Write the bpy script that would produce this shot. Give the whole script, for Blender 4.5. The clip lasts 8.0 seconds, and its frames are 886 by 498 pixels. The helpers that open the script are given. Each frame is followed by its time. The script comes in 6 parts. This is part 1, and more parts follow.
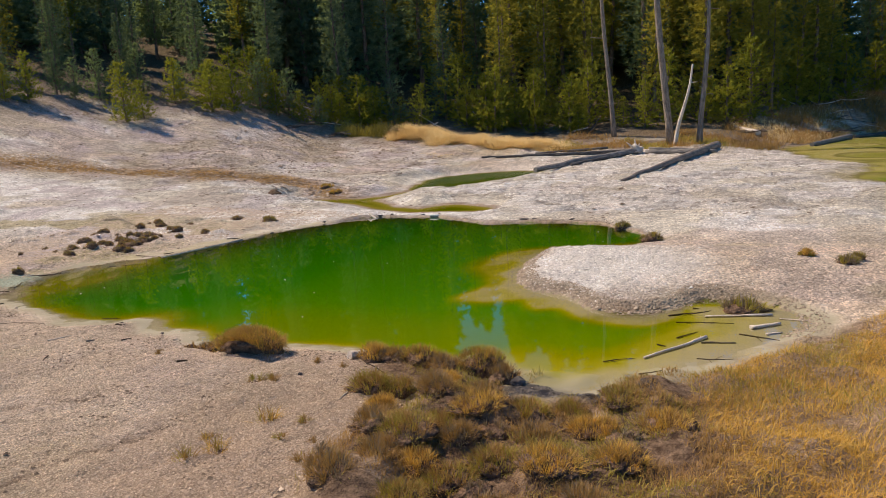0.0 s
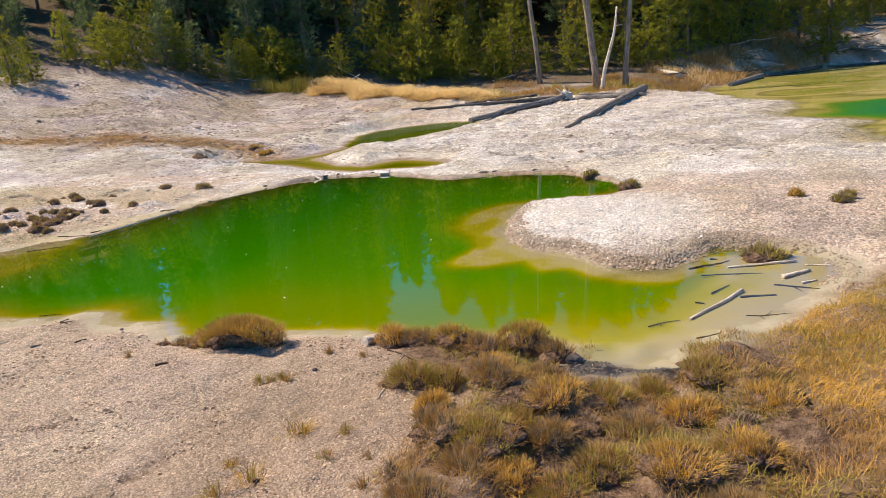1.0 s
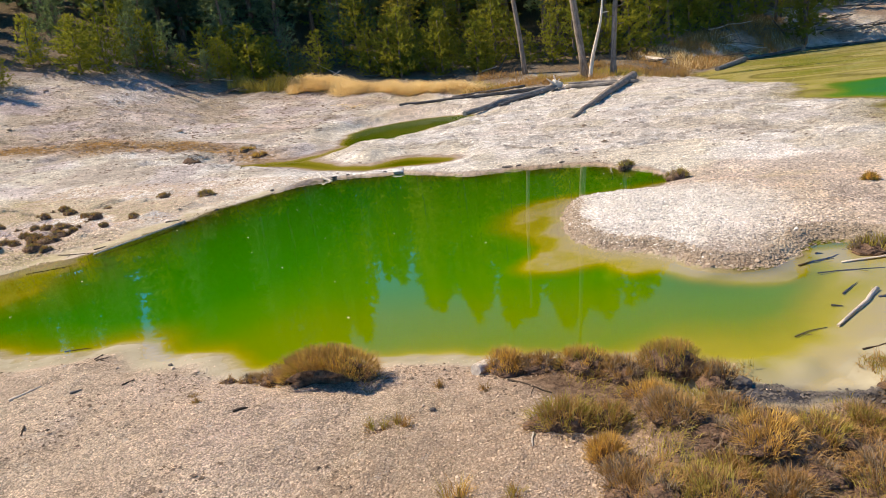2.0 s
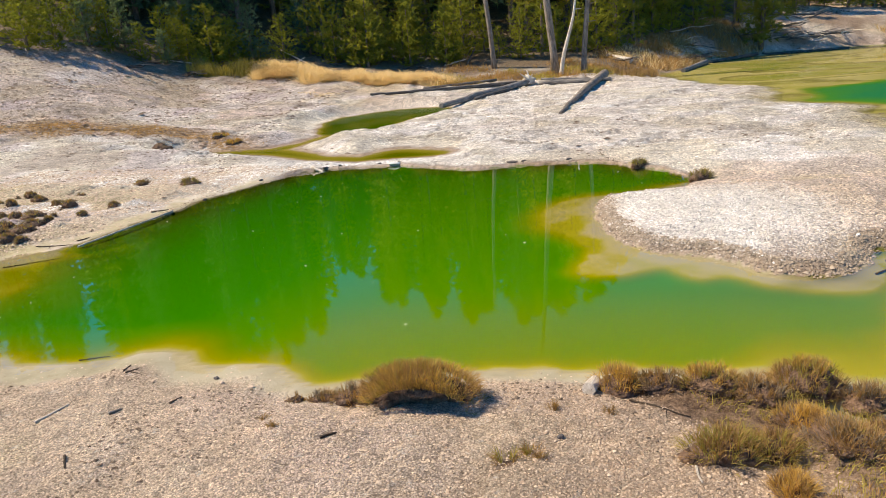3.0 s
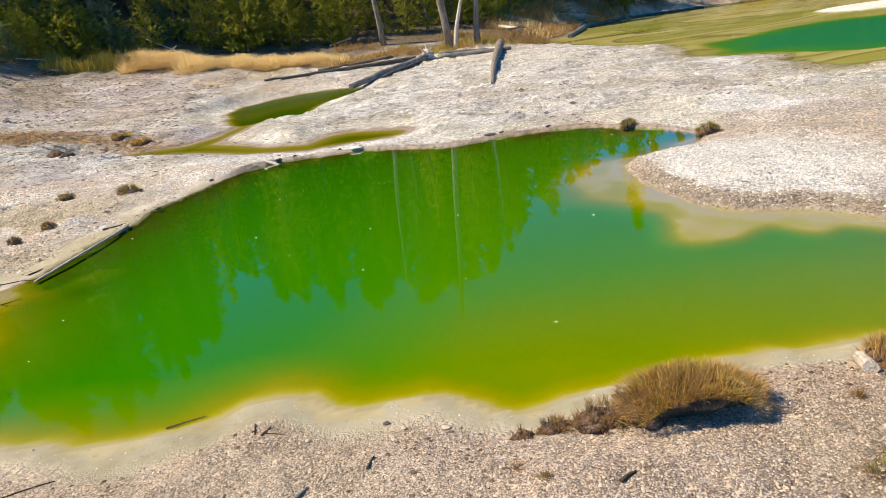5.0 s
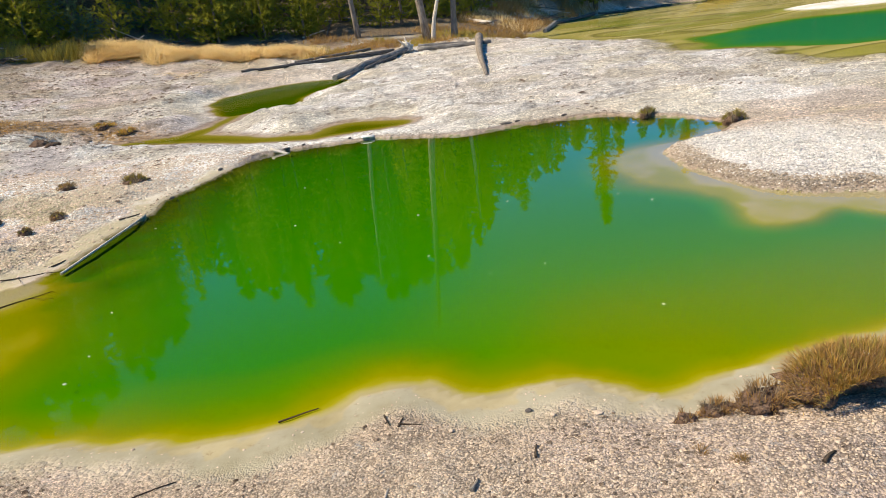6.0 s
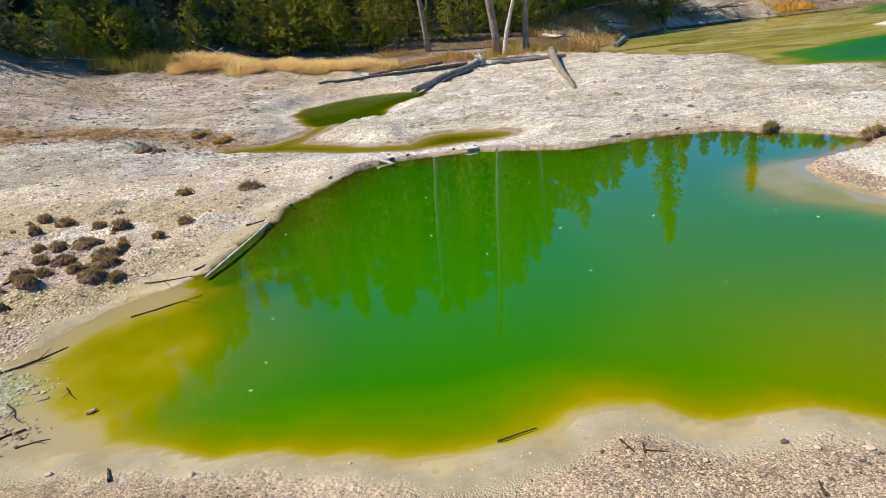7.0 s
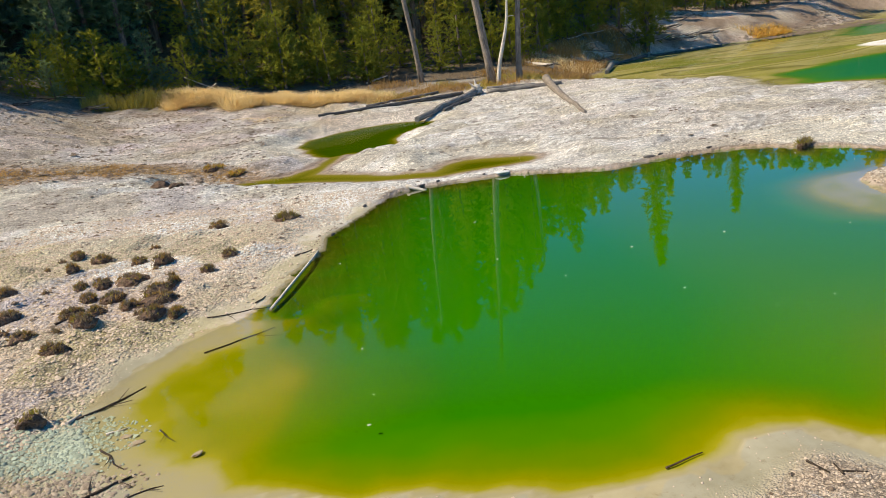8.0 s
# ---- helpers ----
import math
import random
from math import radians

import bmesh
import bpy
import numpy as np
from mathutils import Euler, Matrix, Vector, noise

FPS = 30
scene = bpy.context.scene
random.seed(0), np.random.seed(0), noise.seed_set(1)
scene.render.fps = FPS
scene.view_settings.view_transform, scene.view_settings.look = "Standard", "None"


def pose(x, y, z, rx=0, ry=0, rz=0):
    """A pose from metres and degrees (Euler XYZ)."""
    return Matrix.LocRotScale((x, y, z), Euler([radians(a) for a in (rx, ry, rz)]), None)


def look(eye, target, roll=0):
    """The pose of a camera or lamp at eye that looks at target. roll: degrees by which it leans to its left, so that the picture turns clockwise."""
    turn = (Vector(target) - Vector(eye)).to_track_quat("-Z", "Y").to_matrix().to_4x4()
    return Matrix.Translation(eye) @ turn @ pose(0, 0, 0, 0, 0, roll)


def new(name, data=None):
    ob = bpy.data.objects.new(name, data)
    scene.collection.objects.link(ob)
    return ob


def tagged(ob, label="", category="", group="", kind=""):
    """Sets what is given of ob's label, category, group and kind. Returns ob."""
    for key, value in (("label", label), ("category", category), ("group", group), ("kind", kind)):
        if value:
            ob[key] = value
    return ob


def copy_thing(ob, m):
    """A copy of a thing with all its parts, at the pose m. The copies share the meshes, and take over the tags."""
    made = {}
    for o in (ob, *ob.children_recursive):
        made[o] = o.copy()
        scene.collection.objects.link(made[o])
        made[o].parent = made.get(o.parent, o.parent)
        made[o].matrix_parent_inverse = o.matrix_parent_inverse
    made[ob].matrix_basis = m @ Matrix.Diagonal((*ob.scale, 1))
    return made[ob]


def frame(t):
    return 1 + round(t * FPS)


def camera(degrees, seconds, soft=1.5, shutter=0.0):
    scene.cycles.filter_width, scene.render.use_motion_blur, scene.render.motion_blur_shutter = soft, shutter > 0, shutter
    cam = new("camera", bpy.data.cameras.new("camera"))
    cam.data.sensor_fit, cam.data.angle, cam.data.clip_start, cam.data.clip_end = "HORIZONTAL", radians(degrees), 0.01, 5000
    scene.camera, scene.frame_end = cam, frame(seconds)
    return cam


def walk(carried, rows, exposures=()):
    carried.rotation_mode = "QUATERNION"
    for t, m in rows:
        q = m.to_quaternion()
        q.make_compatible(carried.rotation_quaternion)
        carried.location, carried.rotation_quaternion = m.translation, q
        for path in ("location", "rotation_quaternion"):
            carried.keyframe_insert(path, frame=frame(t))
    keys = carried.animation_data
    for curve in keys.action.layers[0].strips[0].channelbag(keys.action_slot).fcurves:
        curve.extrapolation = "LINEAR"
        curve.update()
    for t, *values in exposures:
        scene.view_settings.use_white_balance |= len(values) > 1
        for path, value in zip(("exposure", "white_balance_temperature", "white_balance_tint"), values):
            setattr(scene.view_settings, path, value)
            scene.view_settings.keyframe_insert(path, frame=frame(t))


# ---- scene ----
cam = camera(68.0, 8.0, 0.55)
PATH = [
    (0, (2.087, 0.419, 1.933), (1.353, 2.242, 1.563), -3.4),
    (0.5, (1.59, 0.651, 1.917), (0.946, 2.492, 1.476), -3.3),
    (1, (1.107, 0.846, 1.93), (0.611, 2.711, 1.407), -5.3),
    (1.5, (0.584, 1.088, 1.937), (0.129, 2.961, 1.403), -8.9),
    (1.7, (0.378, 1.175, 1.963), (-0.076, 3.046, 1.422), -7.5),
    (2.8, (-0.76, 1.592, 1.912), (-1.062, 3.488, 1.35), -7.1),
    (3, (-0.937, 1.621, 1.977), (-1.195, 3.517, 1.395), -4.8),
    (3.5, (-1.396, 1.757, 1.987), (-1.433, 3.655, 1.359), -4.5),
    (4, (-1.886, 2.037, 1.969), (-1.974, 3.943, 1.367), -6.9),
    (4.5, (-2.316, 2.193, 1.958), (-2.297, 4.107, 1.379), -6.0),
    (4.7, (-2.506, 2.267, 1.991), (-2.405, 4.149, 1.321), -7.9),
    (5.8, (-3.498, 2.595, 1.926), (-3.334, 4.469, 1.246), -7.0),
    (6, (-3.685, 2.649, 1.932), (-3.447, 4.508, 1.234), -7.1),
    (6.5, (-4.108, 2.738, 1.957), (-3.853, 4.6, 1.273), -6.4),
    (7, (-4.584, 2.938, 1.959), (-4.474, 4.829, 1.317), -6.9),
    (7.5, (-4.994, 2.992, 1.984), (-4.747, 4.871, 1.346), -7.6),
    (8, (-5.392, 3.179, 1.955), (-5.213, 5.09, 1.393), -8.1),
]
walk(cam, [(t, look(eye, target, roll)) for t, eye, target, roll in PATH], [(0.0, -0.05, 7150, 18), (1.0, 0.34, 7150, 17), (3.5, 0.38, 7050, 12), (6.5, 0.28, 6900, 9), (8.0, 0.2, 6850, 8)])

# ---- world, sun ----
SUN_AZ, SUN_EL = radians(-85), radians(50)
TO_SUN = Vector((math.sin(SUN_AZ) * math.cos(SUN_EL), math.cos(SUN_AZ) * math.cos(SUN_EL), math.sin(SUN_EL)))
world = bpy.data.worlds.new("sky")
scene.world = world
world.use_nodes = True
_bg = world.node_tree.nodes["Background"]
_sky = world.node_tree.nodes.new("ShaderNodeTexSky")
_sky.sky_type, _sky.sun_disc = "NISHITA", False
_sky.sun_elevation, _sky.sun_rotation = SUN_EL, SUN_AZ
_sky.altitude, _sky.air_density, _sky.dust_density = 2200.0, 1.0, 0.8
_sky.ozone_density = 3.0
_blue = world.node_tree.nodes.new("ShaderNodeHueSaturation")
_blue.inputs["Saturation"].default_value = 1.45
world.node_tree.links.new(_sky.outputs[0], _blue.inputs["Color"])
world.node_tree.links.new(_blue.outputs[0], _bg.inputs[0])
_bg.inputs[1].default_value = 0.14
_sun = bpy.data.lights.new("sun", "SUN")
_sun.energy, _sun.angle, _sun.color = 5.0, radians(0.55), (1.0, 0.88, 0.68)
sun_lamp = new("sun", _sun)
sun_lamp.matrix_world = look(TO_SUN * 60, (0, 0, 0))

rng = np.random.default_rng(7)


# ---- material helpers ----
class Nodes:
    """A node material with short calls for nodes and links."""

    def __init__(self, name):
        self.mat = bpy.data.materials.new(name)
        self.mat.use_nodes = True
        self.tree = self.mat.node_tree
        self.bsdf = self.tree.nodes["Principled BSDF"]
        self.out = self.tree.nodes["Material Output"]
        self.bsdf.inputs["Specular IOR Level"].default_value = 0.25

    def node(self, kind, **values):
        n = self.tree.nodes.new("ShaderNode" + kind)
        if "feature" in values:
            n.feature = values["feature"]
        if "operation" in values:
            n.operation = values["operation"]
        if "data_type" in values:
            n.data_type, n.blend_type = values["data_type"], values["blend_type"]
        if "clamp" in values:
            n.clamp = values["clamp"]
        if "attribute_name" in values:
            n.attribute_name = values["attribute_name"]
        return n

    def link(self, a, b):
        self.tree.links.new(a, b)

    def put(self, socket, v):
        if isinstance(v, (int, float)):
            socket.default_value = v
        elif isinstance(v, (tuple, list)):
            socket.default_value = (*v, 1.0) if len(v) == 3 and socket.type == "RGBA" else v
        else:
            self.link(v, socket)

    def coords(self, scale=(1, 1, 1), turn=0.0, which="Object"):
        t, m = self.node("TexCoord"), self.node("Mapping")
        self.link(t.outputs[which], m.inputs[0])
        m.inputs["Scale"].default_value = scale
        m.inputs["Rotation"].default_value = (0, 0, turn)
        return m.outputs[0]

    def noise(self, vec, scale, detail=4.0, rough=0.55, distortion=0.0):
        n = self.node("TexNoise")
        self.link(vec, n.inputs["Vector"])
        n.inputs["Scale"].default_value, n.inputs["Detail"].default_value = scale, detail
        n.inputs["Roughness"].default_value, n.inputs["Distortion"].default_value = rough, distortion
        return n.outputs["Fac"]

    def node_color(self, vec, scale):
        n = self.node("TexNoise")
        self.link(vec, n.inputs["Vector"])
        n.inputs["Scale"].default_value, n.inputs["Detail"].default_value = scale, 3.0
        return n.outputs["Color"]

    def cells(self, vec, scale, feature="F1", out="Distance"):
        n = self.node("TexVoronoi", feature=feature)
        self.link(vec, n.inputs["Vector"])
        n.inputs["Scale"].default_value = scale
        return n.outputs[out]

    def span(self, v, a, b, lo=0.0, hi=1.0):
        n = self.node("MapRange", clamp=True)
        self.put(n.inputs[0], v)
        for i, x in enumerate((a, b, lo, hi)):
            n.inputs[i + 1].default_value = x
        return n.outputs[0]

    def math(self, op, a, b=0.0):
        n = self.node("Math", operation=op)
        self.put(n.inputs[0], a)
        self.put(n.inputs[1], b)
        return n.outputs[0]

    def mix(self, fac, a, b, blend="MIX"):
        n = self.node("Mix", data_type="RGBA", blend_type=blend)
        self.put(n.inputs[0], fac)
        self.put(n.inputs[6], a)
        self.put(n.inputs[7], b)
        return n.outputs[2]

    def ramp(self, fac, stops):
        n = self.node("ValToRGB")
        self.put(n.inputs[0], fac)
        e = n.color_ramp.elements
        while len(e) < len(stops):
            e.new(0.5)
        for item, (p, c) in zip(e, stops):
            item.position, item.color = p, (*c, 1)
        return n.outputs[0]

    def attr(self, name):
        n = self.node("Attribute", attribute_name=name)
        return n.outputs["Fac"]

    def bump(self, height, strength, dist=0.02, before=None):
        n = self.node("Bump")
        self.put(n.inputs["Height"], height)
        self.put(n.inputs["Strength"], strength)
        n.inputs["Distance"].default_value = dist
        if before is not None:
            self.link(before, n.inputs["Normal"])
        return n.outputs[0]

    def done(self, color, rough=0.9, normal=None):
        self.put(self.bsdf.inputs["Base Color"], color)
        self.put(self.bsdf.inputs["Roughness"], rough)
        if normal is not None:
            self.link(normal, self.bsdf.inputs["Normal"])
        return self.mat


def ground_material():
    m = Nodes("sinter_crust")
    p = m.coords()
    fine = m.noise(p, 9.0, 6.0, 0.65)
    broad = m.noise(p, 0.55, 5.0, 0.6)
    mid = m.noise(p, 2.3, 5.0, 0.62)
    grit = m.noise(p, 34.0, 5.0, 0.75)
    lumps = m.noise(p, 11.0, 8.0, 0.78)
    peb = m.cells(p, 90.0)
    pebc = m.cells(p, 90.0, out="Color")
    peb2 = m.cells(p, 17.0)
    warp = m.mix(0.012, p, m.node_color(p, 14.0), "ADD")
    clast = m.cells(warp, 36.0)
    clastc = m.cells(warp, 36.0, out="Color")
    chips = m.cells(p, 15.0, out="Color")
    streak = m.noise(m.coords((0.35, 3.2, 1), 0.12), 2.6, 7.0, 0.66)
    ripple = m.noise(m.coords((1.0, 4.2, 1), -0.1), 3.4, 7.0, 0.72)
    dry, pebbly, flat, marks = m.attr("dry"), m.attr("pebbly"), m.attr("flat"), m.attr("marks")
    beige = m.mix(m.span(mid, 0.35, 0.65), (0.56, 0.445, 0.335), (0.74, 0.615, 0.48))
    pinkish = m.mix(m.span(broad, 0.5, 0.68), beige, (0.66, 0.51, 0.41))
    white = m.mix(m.span(mid, 0.4, 0.7), (0.76, 0.725, 0.66), (0.92, 0.90, 0.85))
    col = m.mix(m.attr("white"), pinkish, white)
    grey = m.mix(m.span(streak, 0.42, 0.6), (0.70, 0.645, 0.57), (0.92, 0.90, 0.85))
    col = m.mix(m.math("MULTIPLY", flat, 0.8), col, grey)
    col = m.mix(m.math("MULTIPLY", m.attr("lilac"), 0.6), col, m.mix(m.span(fine, 0.35, 0.65), (0.42, 0.345, 0.34), (0.68, 0.60, 0.585)))
    col = m.mix(m.attr("ochre"), col, m.mix(m.span(fine, 0.35, 0.65), (0.43, 0.365, 0.20), (0.56, 0.485, 0.31)))
    col = m.mix(m.math("MULTIPLY", m.attr("rust"), m.span(fine, 0.32, 0.52)), col, (0.37, 0.225, 0.09))
    tone = m.span(m.noise(p, 1.1, 6.0, 0.7), 0.36, 0.64, 0.80, 1.16)
    col = m.mix(dry, col, m.mix(1.0, col, tone, "MULTIPLY"))
    # crumbly crust: chips of differing tone, grit, brown crumbs and white flakes
    col = m.mix(dry, col, m.mix(1.0, col, m.span(chips, 0.0, 1.0, 0.80, 1.20), "MULTIPLY"))
    col = m.mix(dry, col, m.mix(1.0, col, m.span(grit, 0.36, 0.60, 0.68, 1.42), "MULTIPLY"))
    col = m.mix(pebbly, col, m.mix(1.0, col, m.span(pebc, 0.0, 1.0, 0.74, 1.42), "MULTIPLY"))
    bare = m.math("MULTIPLY", dry, m.span(pebbly, 0.3, 1.0, 1.0, 0.15))
    col = m.mix(bare, col, m.mix(1.0, col, m.span(clastc, 0.0, 1.0, 0.72, 1.38), "MULTIPLY"))
    # shade between the crust lumps, darkened in the colour besides the bump
    seam_shade = m.math("MULTIPLY", m.span(clast, 0.46, 0.74), m.math("MULTIPLY", m.math("MULTIPLY", bare, dry), m.span(m.noise(p, 1.7, 4.0, 0.6), 0.38, 0.6, 0.08, 0.6)))
    seam_shade = m.math("MULTIPLY", seam_shade, m.math("SUBTRACT", 1.0, m.math("MULTIPLY", m.attr("white"), 0.6)))
    col = m.mix(seam_shade, col, (0.17, 0.13, 0.10))
    # likewise the shade between pebbles, painted dark brown
    gap_shade = m.span(peb, 0.42, 0.64, 0.0, 1.0)
    col = m.mix(m.math("MULTIPLY", gap_shade, m.math("MULTIPLY", pebbly, 0.6)), col, (0.17, 0.125, 0.09))
    # shaded sides of the flat's small ridges, painted as dark streaks
    ridge_shade = m.math("MULTIPLY", m.span(ripple, 0.54, 0.60), m.math("MULTIPLY", marks, 0.62))
    col = m.mix(ridge_shade, col, (0.27, 0.215, 0.165))
    # shade on the ledge faces, put into the colour along each step
    col = m.mix(m.math("MULTIPLY", m.attr("edge"), m.span(fine, 0.35, 0.55, 0.25, 0.7)), col, (0.22, 0.175, 0.13))
    specks = m.math("MULTIPLY", m.span(lumps, 0.60, 0.67), dry)
    col = m.mix(m.math("MULTIPLY", specks, 0.6), col, (0.17, 0.125, 0.09))
    glint = m.math("MULTIPLY", m.span(lumps, 0.42, 0.35), dry)
    col = m.mix(m.math("MULTIPLY", glint, 0.55), col, (0.86, 0.83, 0.77))
    # dark brown along the furrows
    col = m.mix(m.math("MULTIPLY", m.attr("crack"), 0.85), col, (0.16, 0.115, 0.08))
    col = m.mix(m.math("MULTIPLY", m.attr("rim"), 0.8), col, m.mix(m.span(clastc, 0.1, 0.9), (0.20, 0.155, 0.11), (0.52, 0.43, 0.33)))
    col = m.mix(m.math("MULTIPLY", m.attr("umber"), m.span(mid, 0.3, 0.6, 0.35, 0.75)), col, m.mix(m.span(pebc, 0.0, 1.0), (0.30, 0.205, 0.14), (0.60, 0.455, 0.34)))
    soil = m.mix(m.span(lumps, 0.4, 0.62), (0.12, 0.075, 0.05), (0.42, 0.285, 0.185))
    col = m.mix(m.attr("soil"), col, soil)
    mudc = m.mix(m.span(mid, 0.35, 0.65), (0.30, 0.27, 0.175), (0.42, 0.385, 0.275))
    mudc = m.mix(m.span(lumps, 0.57, 0.66, 0, 0.6), mudc, (0.24, 0.19, 0.11))
    col = m.mix(m.attr("mud"), col, mudc)
    col = m.mix(m.math("MULTIPLY", m.attr("mint"), 0.8), col, m.mix(m.span(lumps, 0.4, 0.6), (0.36, 0.42, 0.31), (0.66, 0.76, 0.58)))
    col = m.mix(m.attr("black"), col, m.mix(m.span(fine, 0.45, 0.6), (0.035, 0.033, 0.035), (0.13, 0.12, 0.12)))
    litter = m.mix(m.span(lumps, 0.40, 0.62), (0.05, 0.04, 0.03), (0.24, 0.185, 0.11))
    col = m.mix(m.attr("litter"), col, litter)
    # bottom of the main pool: mineral and algae zones by depth
    wob = m.math("ADD", m.attr("bed"), m.math("MULTIPLY", m.math("SUBTRACT", mid, 0.5), 0.9))
    bed = m.ramp(m.span(wob, 0.0, 8.0), [
        (0.0, (0.32, 0.295, 0.20)), (0.045, (0.335, 0.305, 0.14)), (0.09, (0.275, 0.262, 0.012)), (0.16, (0.20, 0.215, 0.0)),
        (0.30, (0.115, 0.192, 0.0)), (0.55, (0.055, 0.188, 0.0)), (1.0, (0.02, 0.172, 0.0))])
    # shade and reflection of the far bank, painted dark olive onto the bed
    bed = m.mix(m.math("MULTIPLY", m.attr("bank_shade"), m.span(mid, 0.3, 0.6, 0.6, 1.0)), bed, (0.06, 0.062, 0.002))
    col = m.mix(m.span(m.attr("under"), 0.25, 0.75), col, bed)
    stripes = m.noise(m.coords((0.6, 1.0, 1), 0.5), 0.15, 2.2, 0.5, 0.3)
    mats = m.ramp(stripes, [
        (0.36, (0.15, 0.17, 0.025)), (0.44, (0.25, 0.235, 0.05)), (0.465, (0.13, 0.12, 0.03)), (0.475, (0.36, 0.31, 0.11)), (0.53, (0.27, 0.25, 0.06)), (0.545, (0.14, 0.13, 0.03)), (0.56, (0.34, 0.30, 0.11)), (0.66, (0.15, 0.17, 0.025))])
    mats = m.mix(m.span(m.noise(p, 0.9, 6.0, 0.7), 0.46, 0.66, 0, 0.5), mats, (0.30, 0.26, 0.10))
    col = m.mix(m.attr("mats"), col, mats)
    em = m.ramp(m.attr("emerald"), [(0.0, (0.25, 0.225, 0.04)), (0.16, (0.13, 0.19, 0.02)), (0.4, (0.035, 0.165, 0.022)), (1.0, (0.012, 0.145, 0.05))])
    col = m.mix(m.span(m.attr("emerald"), 0.0, 0.2), col, em)
    olive = m.ramp(m.attr("olive"), [(0.0, (0.20, 0.165, 0.05)), (0.2, (0.165, 0.145, 0.006)), (0.5, (0.075, 0.085, 0.0)), (1.0, (0.03, 0.06, 0.0))])
    col = m.mix(m.span(m.attr("olive"), 0.0, 0.12), col, olive)
    h1 = m.math("SUBTRACT", 1.0, m.math("MULTIPLY", peb, 1.4))
    h2 = m.math("ADD", lumps, m.math("MULTIPLY", m.math("SUBTRACT", 1.0, peb2), 0.35))
    nrm = m.bump(h1, m.math("MULTIPLY", pebbly, 1.0), 0.014)
    nrm = m.bump(m.math("SUBTRACT", 1.0, clast), m.math("MULTIPLY", bare, 0.8), 0.045, nrm)
    nrm = m.bump(h2, m.math("ADD", 0.01, m.math("MULTIPLY", dry, 0.7)), 0.035, nrm)
    nrm = m.bump(m.noise(p, 4.0, 8.0, 0.75), m.math("MULTIPLY", dry, 0.7), 0.08, nrm)
    nrm = m.bump(m.math("MULTIPLY", ripple, marks), 0.9, 0.06, nrm)
    rough = m.math("SUBTRACT", 0.95, m.math("MULTIPLY", m.attr("mud"), 0.35))
    rough = m.math("SUBTRACT", rough, m.math("MULTIPLY", m.attr("black"), 0.3))
    wet = m.math("MAXIMUM", m.math("MAXIMUM", m.attr("under"), m.attr("mats")), m.math("MAXIMUM", m.attr("emerald"), m.attr("olive")))
    m.put(m.bsdf.inputs["Specular IOR Level"], m.span(wet, 0.0, 0.5, 0.12, 0.0))
    return m.done(col, rough, nrm)


def water_material(name, tint=(1, 1, 1), ripple=0.004, ior=1.33, gain=2.1, less=0.12):
    """Clear water; its gloss falls off faster than bare Fresnel, as light from a blue sky at that angle is polarised."""
    m = Nodes(name)
    m.tree.nodes.remove(m.bsdf)
    clear, gloss, fres, mix = m.node("BsdfTransparent"), m.node("BsdfGlossy"), m.node("Fresnel"), m.node("MixShader")
    clear.inputs[0].default_value = (*tint, 1)
    gloss.inputs["Roughness"].default_value = 0.004
    fres.inputs["IOR"].default_value = ior
    p = m.coords((1, 1, 1))
    nrm = m.bump(m.noise(p, 2.5, 3.0, 0.5), ripple, 0.05)
    m.link(nrm, gloss.inputs["Normal"])
    m.link(nrm, fres.inputs["Normal"])
    share = m.math("MAXIMUM", m.math("SUBTRACT", m.math("MULTIPLY", fres.outputs[0], gain), less), 0.0)
    m.link(share, mix.inputs[0])
    m.link(clear.outputs[0], mix.inputs[1])
    m.link(gloss.outputs[0], mix.inputs[2])
    m.link(mix.outputs[0], m.out.inputs["Surface"])
    return m.mat


def leaf_material(name, dark, light, glow=0.35, per="object", spread=(0.3, 0.7), passing=(1.0, 1.0, 0.5)):
    """Thin leaves: diffuse with light passing through."""
    m = Nodes(name)
    m.tree.nodes.remove(m.bsdf)
    if per == "object":
        rnd = m.node("ObjectInfo").outputs["Random"]
    else:
        rnd = m.node("NewGeometry").outputs["Random Per Island"]
    var = m.noise(m.coords((1, 1, 1)), 1.7, 4.0, 0.7)
    col = m.mix(m.math("ADD", m.math("MULTIPLY", rnd, 0.55), m.span(var, *spread, 0, 0.45)), dark, light)
    d, tr, mix = m.node("BsdfDiffuse"), m.node("BsdfTranslucent"), m.node("MixShader")
    m.link(col, d.inputs[0])
    m.link(m.mix(1.0, col, passing, "MULTIPLY"), tr.inputs[0])
    mix.inputs[0].default_value = glow
    m.link(d.outputs[0], mix.inputs[1])
    m.link(tr.outputs[0], mix.inputs[2])
    m.link(mix.outputs[0], m.out.inputs["Surface"])
    return m.mat


def wood_material(name, dark, light, along=(1, 1, 1), scale=30.0, stem=True):
    """Wood or bark; stem: the grain runs along the stem by its own coordinates."""
    m = Nodes(name)
    p = m.coords(along)
    if stem:
        p = m.node("Attribute", attribute_name="grain").outputs["Vector"]
    grain = m.noise(p, scale, 6.0, 0.7, 0.3)
    crack = m.noise(p, scale * 2.3, 4.0, 0.7)
    patch = m.noise(m.coords(), 3.0, 4.0, 0.6)
    col = m.mix(m.span(grain, 0.36, 0.64), dark, light)
    col = m.mix(m.span(patch, 0.45, 0.7, 0, 0.5), col, tuple(0.6 * c for c in dark))
    col = m.mix(m.span(crack, 0.58, 0.66, 0, 0.7), col, tuple(0.3 * c for c in dark))
    nrm = m.bump(m.math("ADD", grain, crack), 0.9, 0.02)
    return m.done(col, 0.88, nrm)


